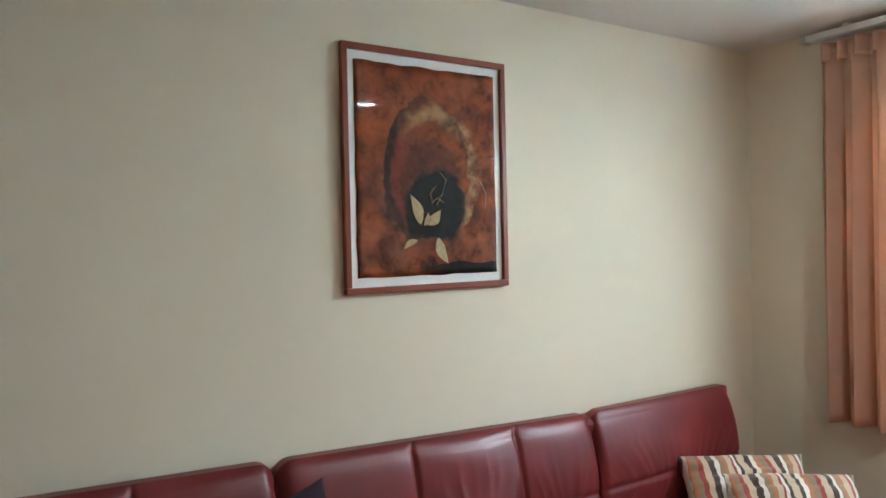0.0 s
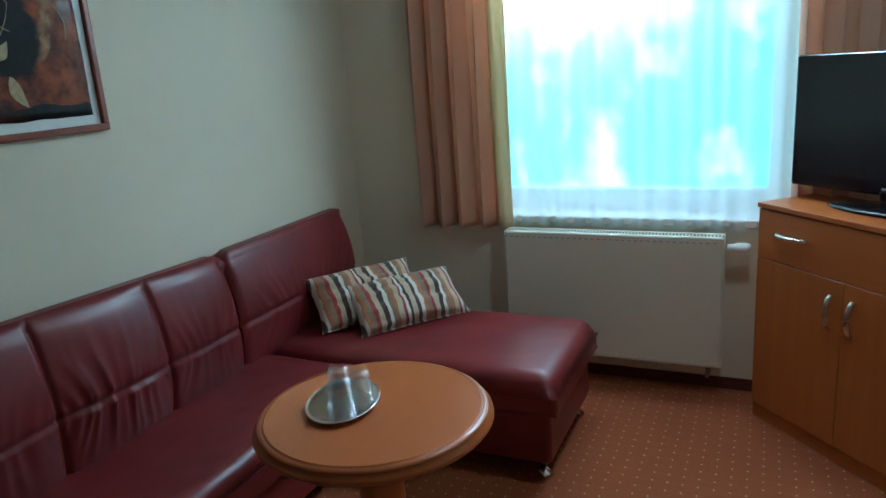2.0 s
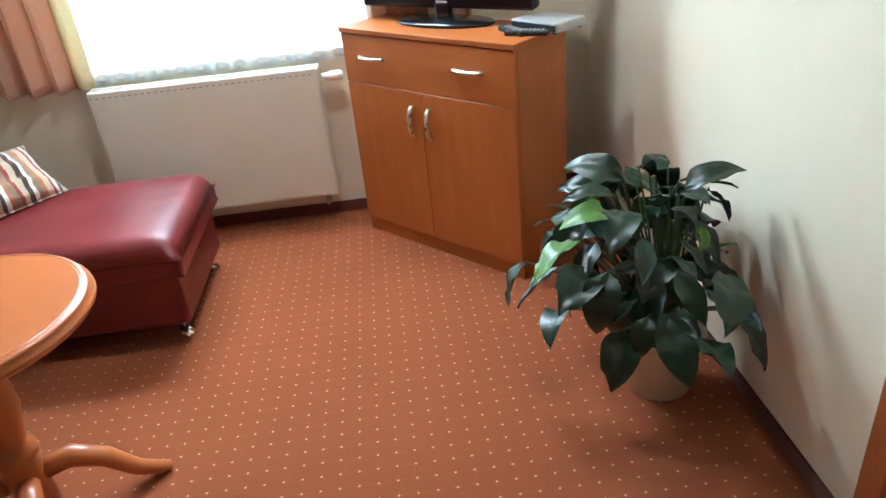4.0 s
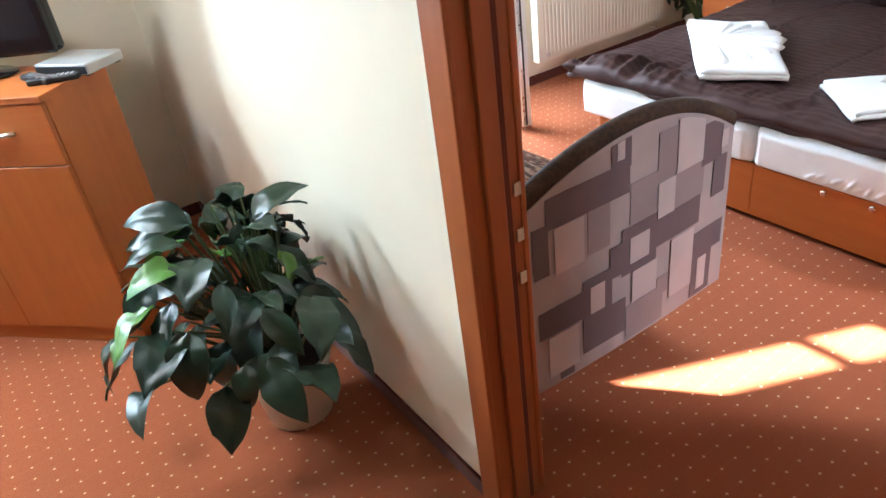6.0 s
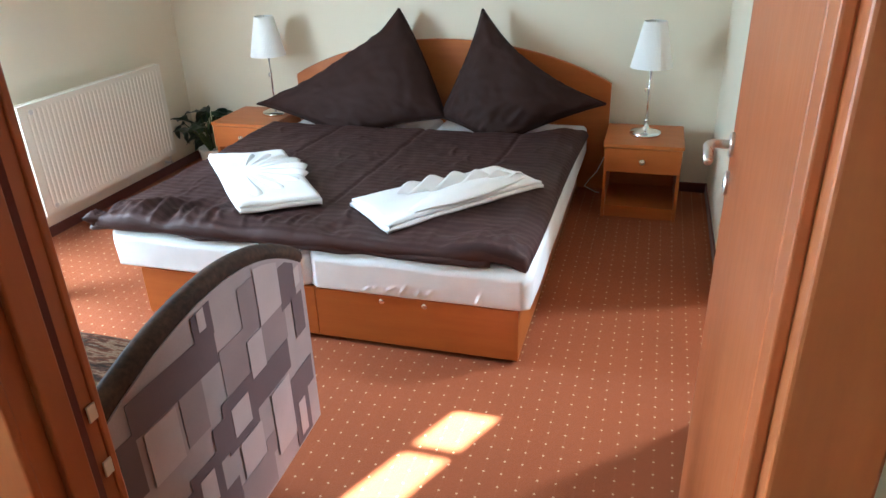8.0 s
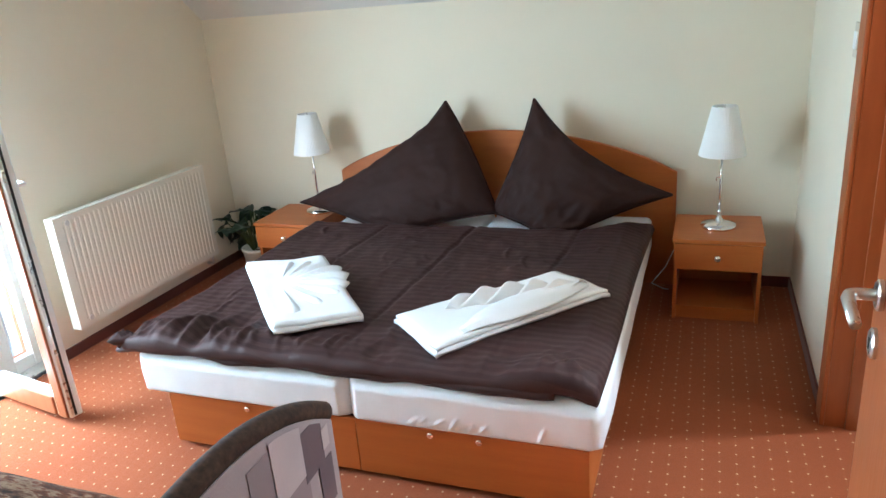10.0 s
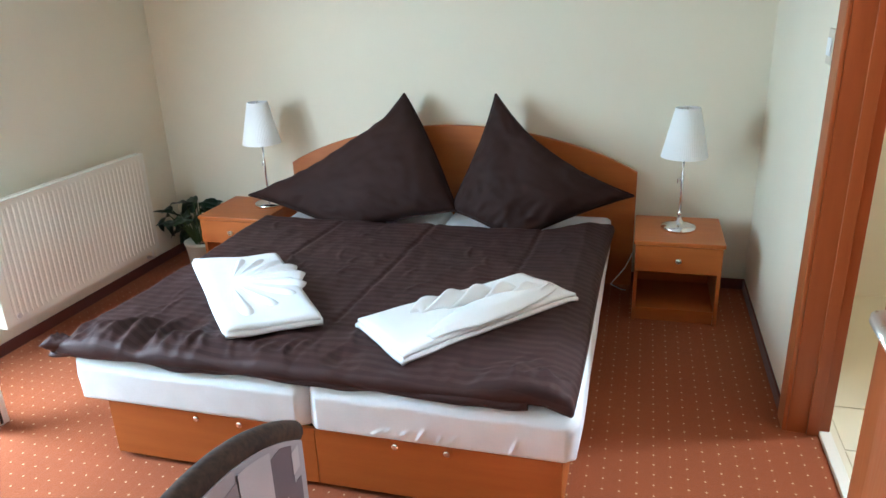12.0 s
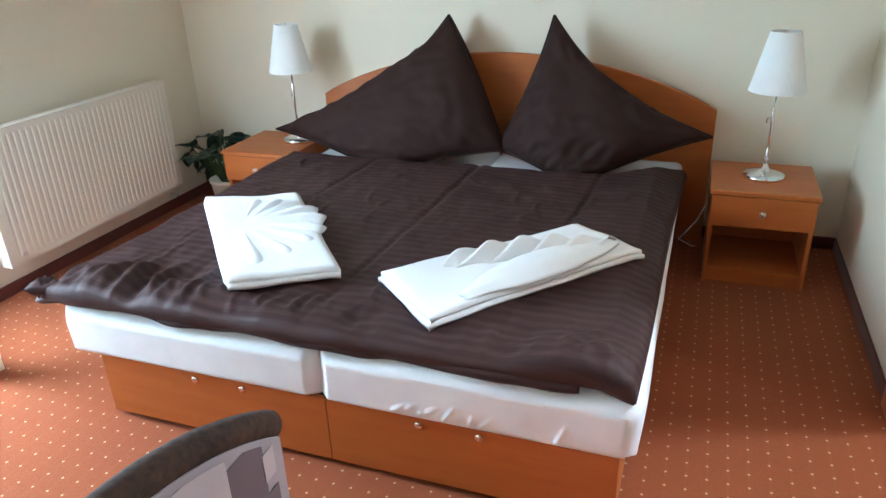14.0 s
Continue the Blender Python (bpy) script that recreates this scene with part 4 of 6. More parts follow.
def painted_leaf(x, z, length, width, turn):
    bm = bmesh.new()
    n = 14
    L, R = [], []
    for i in range(n + 1):
        s = i / n
        w = width * math.sin(math.pi * s ** 0.8) * (1 + 0.15 * n1(s * 6, x * 20))
        L.append(bm.verts.new((-w + 0.01 * math.sin(3 * s), 0, length * s)))
        R.append(bm.verts.new((w + 0.01 * math.sin(3 * s) + 1e-4, 0, length * s)))
    for i in range(n):
        bm.faces.new((L[i], R[i], R[i + 1], L[i + 1]))
    part("painted_leaf", bm, M_CREAM, pa, "pale painted leaf").matrix_local = pose(x, -0.0200, z, 0, turn, 0)


painted_leaf(-0.045, -0.20, 0.12, 0.022, -22)
painted_leaf(-0.02, -0.20, 0.085, 0.020, 48)
painted_leaf(-0.03, -0.205, 0.055, 0.012, 15)
painted_leaf(0.03, -0.25, 0.11, 0.022, 155)
painted_leaf(-0.06, -0.26, 0.07, 0.012, -120)
for pts in (((0.01, -0.125), (0.0, -0.082), (0.023, -0.056)), ((0.028, -0.125), (0.055, -0.08), (0.072, -0.03), (0.045, 0.0)), ((0.0, -0.12), (0.03, -0.10), (0.06, -0.115)), ((0.235, -0.03), (0.262, -0.08), (0.255, -0.14))):
    part("painted_root", tube([(x, -0.0195, z) for x, z in pts], 0.0012, 5), M_CREAM, pa, "thin pale painted line")
pg = part("glazing", box(-PW / 2 + fw, PW / 2 - fw, -0.0245, -0.0225, -PH / 2 + fw, PH / 2 - fw), M_PICGLASS, pa)
pg.visible_shadow = False

# ---- sofa ----
SZ, SF, SB = 0.47, 6.50, 7.02      # seat height, seat front, foot of the back
so = thing("sofa", I, "burgundy leather corner sofa with a chaise and chrome feet", "sofa")


def cushion_back(x0, x1, name, seams, zt, wr):
    w = x1 - x0

    def fn(u, v):
        a = v * 2.55
        x = x0 + w * u
        ztop = 1.053 - 0.036 * x if zt > 1.0 else zt
        edge = min(u, 1 - u) * w
        rnd_in = 0.020 * max(0.0, 1 - edge / 0.04) ** 2
        s = min(1.0, a)
        if a <= 2.0:
            s = a / 2.0
            z = SZ - 0.03 + (ztop - SZ + 0.0) * s
            y = SB + (7.055 - SB) * s - 0.045 * math.sin(math.pi * min(1, s * 1.02)) ** 0.7
            y += 0.009 * math.exp(-((s - 0.43) / 0.020) ** 2)
            for q in seams:
                y += 0.011 * math.exp(-((u - q) * w / 0.010) ** 2)
            marks = [0.0, *seams, 1.0]
            for p, q in zip(marks, marks[1:]):
                if p <= u < q:
                    t = (u - p) / (q - p)
                    y -= 0.016 * math.sin(math.pi * t) ** 0.6 * (1 if seams else 0.3)
                    pull = math.sin(math.pi * t) ** 0.5 * (0.35 + 0.65 * math.exp(-((p + q) / 2 - 0.53) ** 2 / 0.03))
                    off = abs(s - 0.43)
                    fan = (u - (p + q) / 2) * w * (1 - 0.6 * min(1, off / 0.3)) + (u - p) * w
                    y -= wr * 1.3 * pull * (0.42 - abs(n1(fan * 13 + x0, s * 1.2, x0 + p))) * min(1, off / 0.05) * math.exp(-(off / 0.26) ** 2)
            y += wr * 0.3 * n1(x * 3, s * 3, 2.0)
        else:
            s = (a - 2.0) / 0.55
            ang = math.pi / 2 * s
            z = ztop - 0.03 + 0.03 * math.cos(ang) * 1.0 if s > 0.5 else ztop - 0.03 + 0.03 * (1 if s > 0 else 0.99)
            y = 7.055 + 0.10 * s
        kr = max(0.0, 1 - edge / 0.06)
        cut = 0.05 * (1 - math.sqrt(1 - kr * kr)) * max(0.0, min(1.0, (a - 1.0)))
        return (x, y + rnd_in, z - rnd_in * 0.6 - cut)
    part(name, sheet(fn, int(150 * w) + 12, 70, None, 0.03), M_LEATHER, so, smooth=True)


cushion_back(-0.32, 0.925, "backrest", (0.33, 0.66), 1.06, 0.022)
cushion_back(0.930, 2.300, "backrest", (0.36, 0.70), 1.04, 0.026)
cushion_back(2.305, 3.25, "backrest", (), 0.975, 0.008)
part("back_core", box(-0.32, 3.24, 7.06, 7.165, 0.10, 0.95, 0.03, 3), M_LEATHER, so)


def seat_pad(name, x0, x1, y0, y1, z0, z1, r, wr, seed):
    def fn(u, v):
        x, y = x0 + (x1 - x0) * u, y0 + (y1 - y0) * v
        ex, ey = min(u, 1 - u) * (x1 - x0), v * (y1 - y0)
        dx, dy = max(0.0, 1 - ex / r), max(0.0, 1 - ey / r)
        drop = r * (1 - math.sqrt(max(0.0, 1 - min(1.0, math.hypot(dx, dy)) ** 2)))
        return (x, y, z1 - drop * 1.0 + wr * n1(x * 5 + seed, y * 5) + wr * 0.9 * (0.3 - abs(n1(x * 11 + 4 * y, y * 4 + seed))) * math.exp(-(ey / 0.25) ** 2))
    part(name, sheet(fn, 44, 44, None, 0.004), M_LEATHER, so, smooth=True)
    part("seat_front", box(x0 + 0.004, x1 - 0.004, y0 + 0.004, y1, z0, z1 - r * 0.92, 0.02, 3), M_LEATHER, so, smooth=False)


seat_pad("seat", -0.32, 0.90, SF, SB + 0.06, 0.30, SZ, 0.07, 0.010, 1)
seat_pad("seat", 0.905, 2.49, SF, SB + 0.06, 0.30, SZ, 0.07, 0.010, 4)
seat_pad("chaise_seat", 2.50, 3.23, 5.69, SB + 0.06, 0.31, SZ + 0.012, 0.085, 0.004, 7)
part("base", box(-0.30, 2.50, SF + 0.05, 7.06, 0.10, 0.31, 0.015), M_LEATHER, so)
part("chaise_base", box(2.53, 3.20, 5.73, 7.06, 0.09, 0.32, 0.02, 3), M_LEATHER, so)
part("piping", tube([(2.505, 5.70, 0.325), (3.225, 5.70, 0.325)], 0.007, 8), M_LEATHER, so)
for x, y, t in ((2.62, 5.80, -35), (3.13, 5.80, 35), (2.62, 6.9, 0), (0.0, 6.62, 0), (1.3, 6.62, 0)):
    f = part("foot", tube([(0, 0, 0.10), (0, 0, 0.03), (0, -0.015, 0.012), (0, -0.05, 0.004)], [0.030, 0.028, 0.028, 0.026], 12, None, 0.5), M_CHROME, so, "polished chrome foot", True)
    f.matrix_local = pose(x, y, 0.0, 0, 0, t)


def cushion(name, m, w, h, t, material, label, seed):
    c = thing(name, m, label, "cushion")
    part("cover", pillow_bm(w, h, t, 30, 0.38, 0.022, seed, 0.09), material, c, smooth=True)
    part("edge_seam", tube([(w / 2 * a * 0.995, h / 2 * b * 0.995, 0) for a, b in ((-1, -1), (0, -0.955), (1, -1))], 0.004, 6), material, c)
    return c


cushion("striped_cushion", pose(2.95, 6.77, 0.605, 46, 0, -34), 0.58, 0.30, 0.16, M_STRIPE, "striped cream, brown and red cushion leaning on the sofa back", 1.0)
cushion("striped_cushion", pose(2.985, 6.57, 0.575, 36, 0, -38), 0.58, 0.30, 0.16, M_STRIPE, "striped cream, brown and red cushion lying on the chaise", 5.0)
cushion("purple_cushion", pose(0.88, 6.855, 0.735, 74, 0, 5) @ pose(0, 0, 0, 0, 0, 9), 0.40, 0.46, 0.14, M_PURPLE, "dark purple cushion leaning on the sofa", 9.0)

# ---- round coffee table ----
TZ, TX, TY, TR = 0.74, 1.673, 5.988, 0.330
ta = thing("coffee_table", pose(TX, TY, 0), "round honey-coloured beech coffee table on a turned pedestal", "table")
part("tabletop", lathe([(0.0, TZ - 0.004), (TR - 0.012, TZ - 0.004), (TR - 0.012, TZ - 0.03), (0.0, TZ - 0.03)], 72), M_TABLE, ta)
part("inlay", lathe([(0.0, TZ), (TR - 0.022, TZ), (TR - 0.016, TZ - 0.004), (0.0, TZ - 0.004)], 72), M_TABLE, ta)
part("moulded_rim", lathe([(TR - 0.014, TZ - 0.002), (TR - 0.004, TZ - 0.004), (TR, TZ - 0.010), (TR - 0.002, TZ - 0.016), (TR + 0.010, TZ - 0.022), (TR + 0.012, TZ - 0.032), (TR + 0.004, TZ - 0.042), (TR - 0.03, TZ - 0.046), (TR - 0.03, TZ - 0.01)], 72), M_TABLE, ta, "profiled rim", True)
part("pedestal", lathe([(0.0, TZ - 0.03), (0.13, TZ - 0.03), (0.13, TZ - 0.05), (0.06, TZ - 0.07), (0.04, TZ - 0.10), (0.05, TZ - 0.12), (0.038, TZ - 0.14), (0.050, TZ - 0.18), (0.066, TZ - 0.24), (0.068, TZ - 0.30), (0.052, TZ - 0.38), (0.044, TZ - 0.42), (0.062, TZ - 0.435), (0.062, TZ - 0.46), (0.048, TZ - 0.475), (0.055, TZ - 0.51), (0.055, 0.09), (0.0, 0.09)], 36), M_TABLE, ta, smooth=True)
for k in range(4):
    f = part("leg", tube([(0.04, 0, 0.20), (0.12, 0, 0.205), (0.20, 0, 0.15), (0.27, 0, 0.06), (0.33, 0, 0.022), (0.36, 0, 0.016)], [0.032, 0.034, 0.030, 0.026, 0.022, 0.015], 12, None, 1.0), M_TABLE, ta, smooth=True)
    f.matrix_local = pose(0, 0, 0, 0, 0, -62 + 90 * k)
tr = thing("serving_tray", pose(1.664, 6.083, TZ, 0, 0, 18), "oval polished steel tray with tumblers on it", "tray")
o = part("plate", lathe([(0.0, 0.002), (0.098, 0.002), (0.112, 0.010), (0.124, 0.012), (0.126, 0.014), (0.123, 0.0155), (0.110, 0.013), (0.096, 0.006), (0.0, 0.006)], 48), M_CHROME, tr, smooth=True)
o.scale = (1.15, 0.84, 1)


def tumbler(m):
    g = thing("tumbler", m, "clear drinking glass turned upside down on the tray", "glass", "tumblers on the tray")
    part("glass_body", lathe([(0.034, 0.0), (0.035, 0.001), (0.031, 0.085), (0.029, 0.092), (0.0, 0.092), (0.0, 0.082), (0.026, 0.082), (0.033, 0.001), (0.034, 0.0)], 28), M_GLASS, g, smooth=True)


tumbler(pose(1.628, 6.068, TZ + 0.0065))
tumbler(pose(1.692, 6.110, TZ + 0.0065))
tumbler(pose(1.690, 6.038, TZ + 0.0065))

# ---- television cabinet ----
CA, CW, CD, CH = 43.0, 0.955, 0.345, 1.005
SPLIT = CW * 0.525                     # joint between the two doors
ca = thing("tv_cabinet", pose(2.674, 4.370, 0, 0, 0, CA), "orange beech cabinet with a drawer and two doors across the corner", "cabinet")
# x along the front from its lower corner, y from the front (0) back (-CD)
part("top_panel", box(-0.004, CW + 0.004, -CD, 0.006, CH - 0.022, CH, 0.003), M_WOOD_X, ca)
part("side_panel", box(0.0, 0.018, -CD, -0.019, 0.0, CH - 0.022, 0.001, 1), M_WOOD_Z, ca)
part("side_panel", box(CW - 0.018, CW, -CD, -0.019, 0.0, CH - 0.022, 0.001, 1), M_WOOD_Z, ca)
part("back_panel", box(0.018, CW - 0.018, -CD, -CD + 0.006, 0.06, CH - 0.022), M_WOOD_Z, ca)
part("plinth", box(0.0, CW, -0.045, -0.012, 0.0, 0.072, 0.001, 1), M_WOOD_X, ca)
part("bottom_panel", box(0.018, CW - 0.018, -CD, -0.019, 0.072, 0.09), M_WOOD_X, ca)
dr = part("drawer", box(0.002, CW - 0.002, -0.018, 0.0, 0.765, CH - 0.026, 0.002, 1), M_WOOD_X, ca)
d1 = part("door", box(0.002, SPLIT - 0.0015, -0.018, 0.0, 0.074, 0.761, 0.002, 1), M_WOOD_Z, ca)
d2 = part("door", box(SPLIT + 0.0015, CW - 0.002, -0.018, 0.0, 0.074, 0.761, 0.002, 1), M_WOOD_Z, ca)


def bow(parent, a, b):
    a, b = Vector(a), Vector(b)
    pts = []
    for i in range(11):
        s = i / 10
        p = a.lerp(b, s)
        pts.append((p.x, p.y + 0.004 + 0.024 * math.sin(math.pi * s) ** 0.6, p.z))
    part("handle", tube(pts, [0.008] + [0.011] * 9 + [0.008], 10, None, 0.75), M_BRASS, parent, "bowed satin metal handle", True)


bow(dr, (0.145, 0.0, 0.885), (0.300, 0.0, 0.885))
bow(dr, (0.690, 0.0, 0.885), (0.845, 0.0, 0.885))
bow(d1, (SPLIT - 0.045, 0.0, 0.56), (SPLIT - 0.045, 0.0, 0.70))
bow(d2, (SPLIT + 0.055, 0.0, 0.56), (SPLIT + 0.055, 0.0, 0.70))
part("drawer_runner_cap", box(CW - 0.002, CW + 0.001, -0.03, 0.001, 0.755, 0.765), M_PLASTIC, ca)

tv = thing("television", pose(3.205, 4.565, CH, 0, 0, 50), "black flat-screen television on an oval gloss stand", "television")
part("stand", lathe([(0.0, 0.0), (0.150, 0.0), (0.158, 0.006), (0.150, 0.014), (0.06, 0.022), (0.0, 0.024)], 40), M_BLACK, tv, smooth=True).scale = (1.55, 0.72, 1)
part("neck", box(-0.035, 0.035, -0.02, 0.02, 0.015, 0.085, 0.008), M_BLACK, tv)
part("housing", box(-0.43, 0.43, -0.055, 0.0, 0.062, 0.600, 0.018, 3), M_BLACK, tv)
part("bezel", box(-0.43, 0.43, -0.004, 0.014, 0.062, 0.600, 0.010, 3), M_BLACK, tv)
part("screen", box(-0.396, 0.396, 0.0135, 0.0160, 0.118, 0.565), M_SCREEN, tv, "switched-off dark screen")
part("badge", box(-0.028, 0.028, 0.0138, 0.0152, 0.084, 0.092), M_SILVER, tv, "small pale badge bar")
bx = thing("receiver", pose(2.885, 4.215, CH, 0, 0, CA - 8), "flat silver receiver box", "receiver")
part("case", box(-0.13, 0.10, -0.10, 0.07, 0.005, 0.042, 0.006), M_SILVER, bx)
part("front_strip", box(-0.125, 0.095, 0.07, 0.0735, 0.010, 0.034), M_BLACKM, bx)
for x, y in ((-0.11, -0.08), (0.08, -0.08), (-0.11, 0.05), (0.08, 0.05)):
    part("foot", box(x - 0.01, x + 0.01, y - 0.01, y + 0.01, 0.0, 0.005), M_BLACKM, bx)
for k, (x, y, a) in enumerate(((2.86, 4.335, 20), (2.80, 4.295, 62))):
    rc = thing("remote_control", pose(x, y, CH, 0, 0, a), "black plastic remote control", "remote control")
    part("case", box(-0.085, 0.085, -0.022, 0.022, 0.0, 0.020, 0.007, 3), M_BLACKM, rc)
    for i in range(8):
        for j in range(3):
            part("button", box(-0.065 + 0.016 * i, -0.057 + 0.016 * i, -0.013 + 0.010 * j, -0.007 + 0.010 * j, 0.020, 0.022), M_GREYPL, rc)

# ---- potted plants ----
def leaf_mesh(length, width, droop, cup, seed):
    bm = bmesh.new()
    n, mcols = 9, 4
    rows = []
    for i in range(n + 1):
        s = i / n
        w = width * (math.sin(math.pi * min(1.0, s ** 0.75)) ** 0.85) if 0 < s < 1 else 0.002
        row = []
        for j in range(-mcols, mcols + 1):
            q = j / mcols
            zc = cup * w * (abs(q) ** 1.3) + 0.22 * width * n1(s * 6 + seed, q * 1.5) + 0.10 * width * abs(q) * math.sin(16 * s + seed)
            ang = droop * s
            x = length * (math.sin(ang) / droop if abs(droop) > 1e-3 else s)
            z = -length * (1 - math.cos(ang)) / droop if abs(droop) > 1e-3 else 0
            row.append(bm.verts.new((x, w * q, z + zc)))
        rows.append(row)
    for a, b in zip(rows, rows[1:]):
        for k in range(2 * mcols):
            bm.faces.new((a[k], b[k], b[k + 1], a[k + 1]))
    me = bpy.data.meshes.new("leaf")
    for f in bm.faces:
        f.smooth = True
    bm.to_mesh(me)
    bm.free()
    return me


def plant(m, pot_profile, leaves, stem, seed, label, sizes, tilt, young=0.08, lean=(0, 0), name="potted_plant", limit=None):
    rnd = random.Random(seed)
    p = thing(name, m, label, "plant")
    pot = part("pot", lathe(pot_profile, 36), M_POT, p, smooth=True)
    top = max(z for r, z in pot_profile)
    rad = max(r for r, z in pot_profile)
    part("soil", lathe([(0.0, top - 0.025), (rad - 0.016, top - 0.025), (rad - 0.016, top - 0.035), (0.0, top - 0.035)], 24), M_SOIL, p)
    base = [leaf_mesh(1.0, w, d, 0.25, i * 3.1) for i, (w, d) in enumerate(((0.27, 0.9), (0.23, 1.3), (0.31, 1.1), (0.25, 1.7), (0.22, 0.5)))]
    dark = [b.copy() for b in base]
    for b in base:
        b.materials.append(M_LEAFY)
    for b in dark:
        b.materials.append(M_LEAF)
    made = 0
    while made < leaves:
        a = rnd.uniform(0, 2 * math.pi)
        u = made / leaves
        reach = stem * (0.25 + 0.75 * rnd.random() ** 0.7)
        el = radians(rnd.uniform(*tilt))
        tip = Vector((math.cos(a) * math.cos(el) * reach + lean[0] * reach, math.sin(a) * math.cos(el) * reach + lean[1] * reach, math.sin(el) * reach + 0.03 + top))
        if limit and not limit(m @ tip):
            rnd.random()
            continue
        root = Vector((0.03 * math.cos(a), 0.03 * math.sin(a), top - 0.03))
        mid = root.lerp(tip, 0.55) + Vector((0, 0, 0.10 * reach))
        st = part("stem", tube([root, mid, tip], [0.005, 0.004, 0.003], 5), M_STEM, p)
        L = rnd.uniform(*sizes)
        yaw = a + rnd.uniform(-0.7, 0.7)
        pitch = rnd.uniform(-48, 38)
        k = rnd.randrange(len(base))
        lf = new("leaf", (base if rnd.random() < young else dark)[k])
        lf.parent = p
        lf.matrix_local = Matrix.Translation(tip) @ Euler((radians(rnd.uniform(-35, 35)), radians(pitch), yaw)).to_matrix().to_4x4() @ Matrix.Diagonal((L, L, L, 1))
        made += 1
    return p


POT1 = [(0.0, 0.0), (0.098, 0.0), (0.106, 0.004), (0.132, 0.205), (0.140, 0.208), (0.141, 0.236), (0.132, 0.238), (0.122, 0.21), (0.0, 0.19)]
plant(pose(1.93, 4.060, 0.0), POT1, 112, 0.50, 12, "large leafy green houseplant in a cream plastic pot on the carpet", (0.12, 0.215), (8, 84), 0.07, (-0.06, 0.10),
      limit=lambda q: q.y > 3.94 and q.z > 0.45 and q.x > 1.54)
POT2 = [(0.0, 0.0), (0.075, 0.0), (0.082, 0.004), (0.10, 0.16), (0.106, 0.162), (0.106, 0.18), (0.098, 0.18), (0.0, 0.15)]
plant(pose(3.30, 0.25, 0.0), POT2, 34, 0.24, 31, "small dark green houseplant on the floor beside the nightstand", (0.12, 0.19), (20, 85), 0.03,
      limit=lambda q: 0.10 < q.y and q.x < 3.50)

# ---- bed ----
BX0, BX1, BYF = 0.738, 2.598, 2.115
be = thing("bed", I, "wide orange beech bed with an arched headboard", "bed")
part("foot_board", box(0.785, 1.632, 2.085, 2.103, 0.022, 0.247, 0.002, 1), M_WOOD_X, be)
part("foot_board", box(1.634, 2.475, 2.085, 2.103, 0.022, 0.247, 0.002, 1), M_WOOD_X, be)
part("side_board", box(0.785, 0.803, 0.10, 2.085, 0.022, 0.247, 0.002, 1), M_WOOD_Y, be)
part("side_board", box(2.457, 2.475, 0.10, 2.085, 0.022, 0.247, 0.002, 1), M_WOOD_Y, be)
part("slat_base", box(0.803, 2.457, 0.10, 2.085, 0.20, 0.246), M_BLACKM, be)
for x in (0.85, 1.63, 2.40):
    for y in (0.25, 2.0):
        part("glide", box(x - 0.025, x + 0.025, y - 0.025, y + 0.025, 0.0, 0.024), M_BLACKM, be)
for x in (1.160, 1.340, 1.925, 2.100):
    part("knob", lathe([(0.0, 0.0), (0.011, 0.0), (0.012, 0.004), (0.008, 0.007), (0.0, 0.008)], 16), M_CHROME, be, "small chrome bolt cap").matrix_local = pose(x, 2.103, 0.222, -90, 0, 0)
bm = bmesh.new()
HX0, HX1 = 0.615, 2.690
rows = []
for i in range(41):
    u = i / 40
    x = HX0 + (HX1 - HX0) * u
    z = 0.665 + 0.245 * (1 - (2 * u - 1) ** 2) ** 0.9
    rows.append([bm.verts.new(c) for c in ((x, 0.028, 0.0), (x, 0.058, 0.0), (x, 0.058, z - 0.004), (x, 0.054, z), (x, 0.032, z), (x, 0.028, z - 0.004))])
for a, b in zip(rows, rows[1:]):
    for k in range(6):
        bm.faces.new((a[k], b[k], b[(k + 1) % 6], a[(k + 1) % 6]))
bm.faces.new(rows[0]), bm.faces.new(rows[-1])
part("headboard", bm, M_WOOD_X, be, "arched headboard")


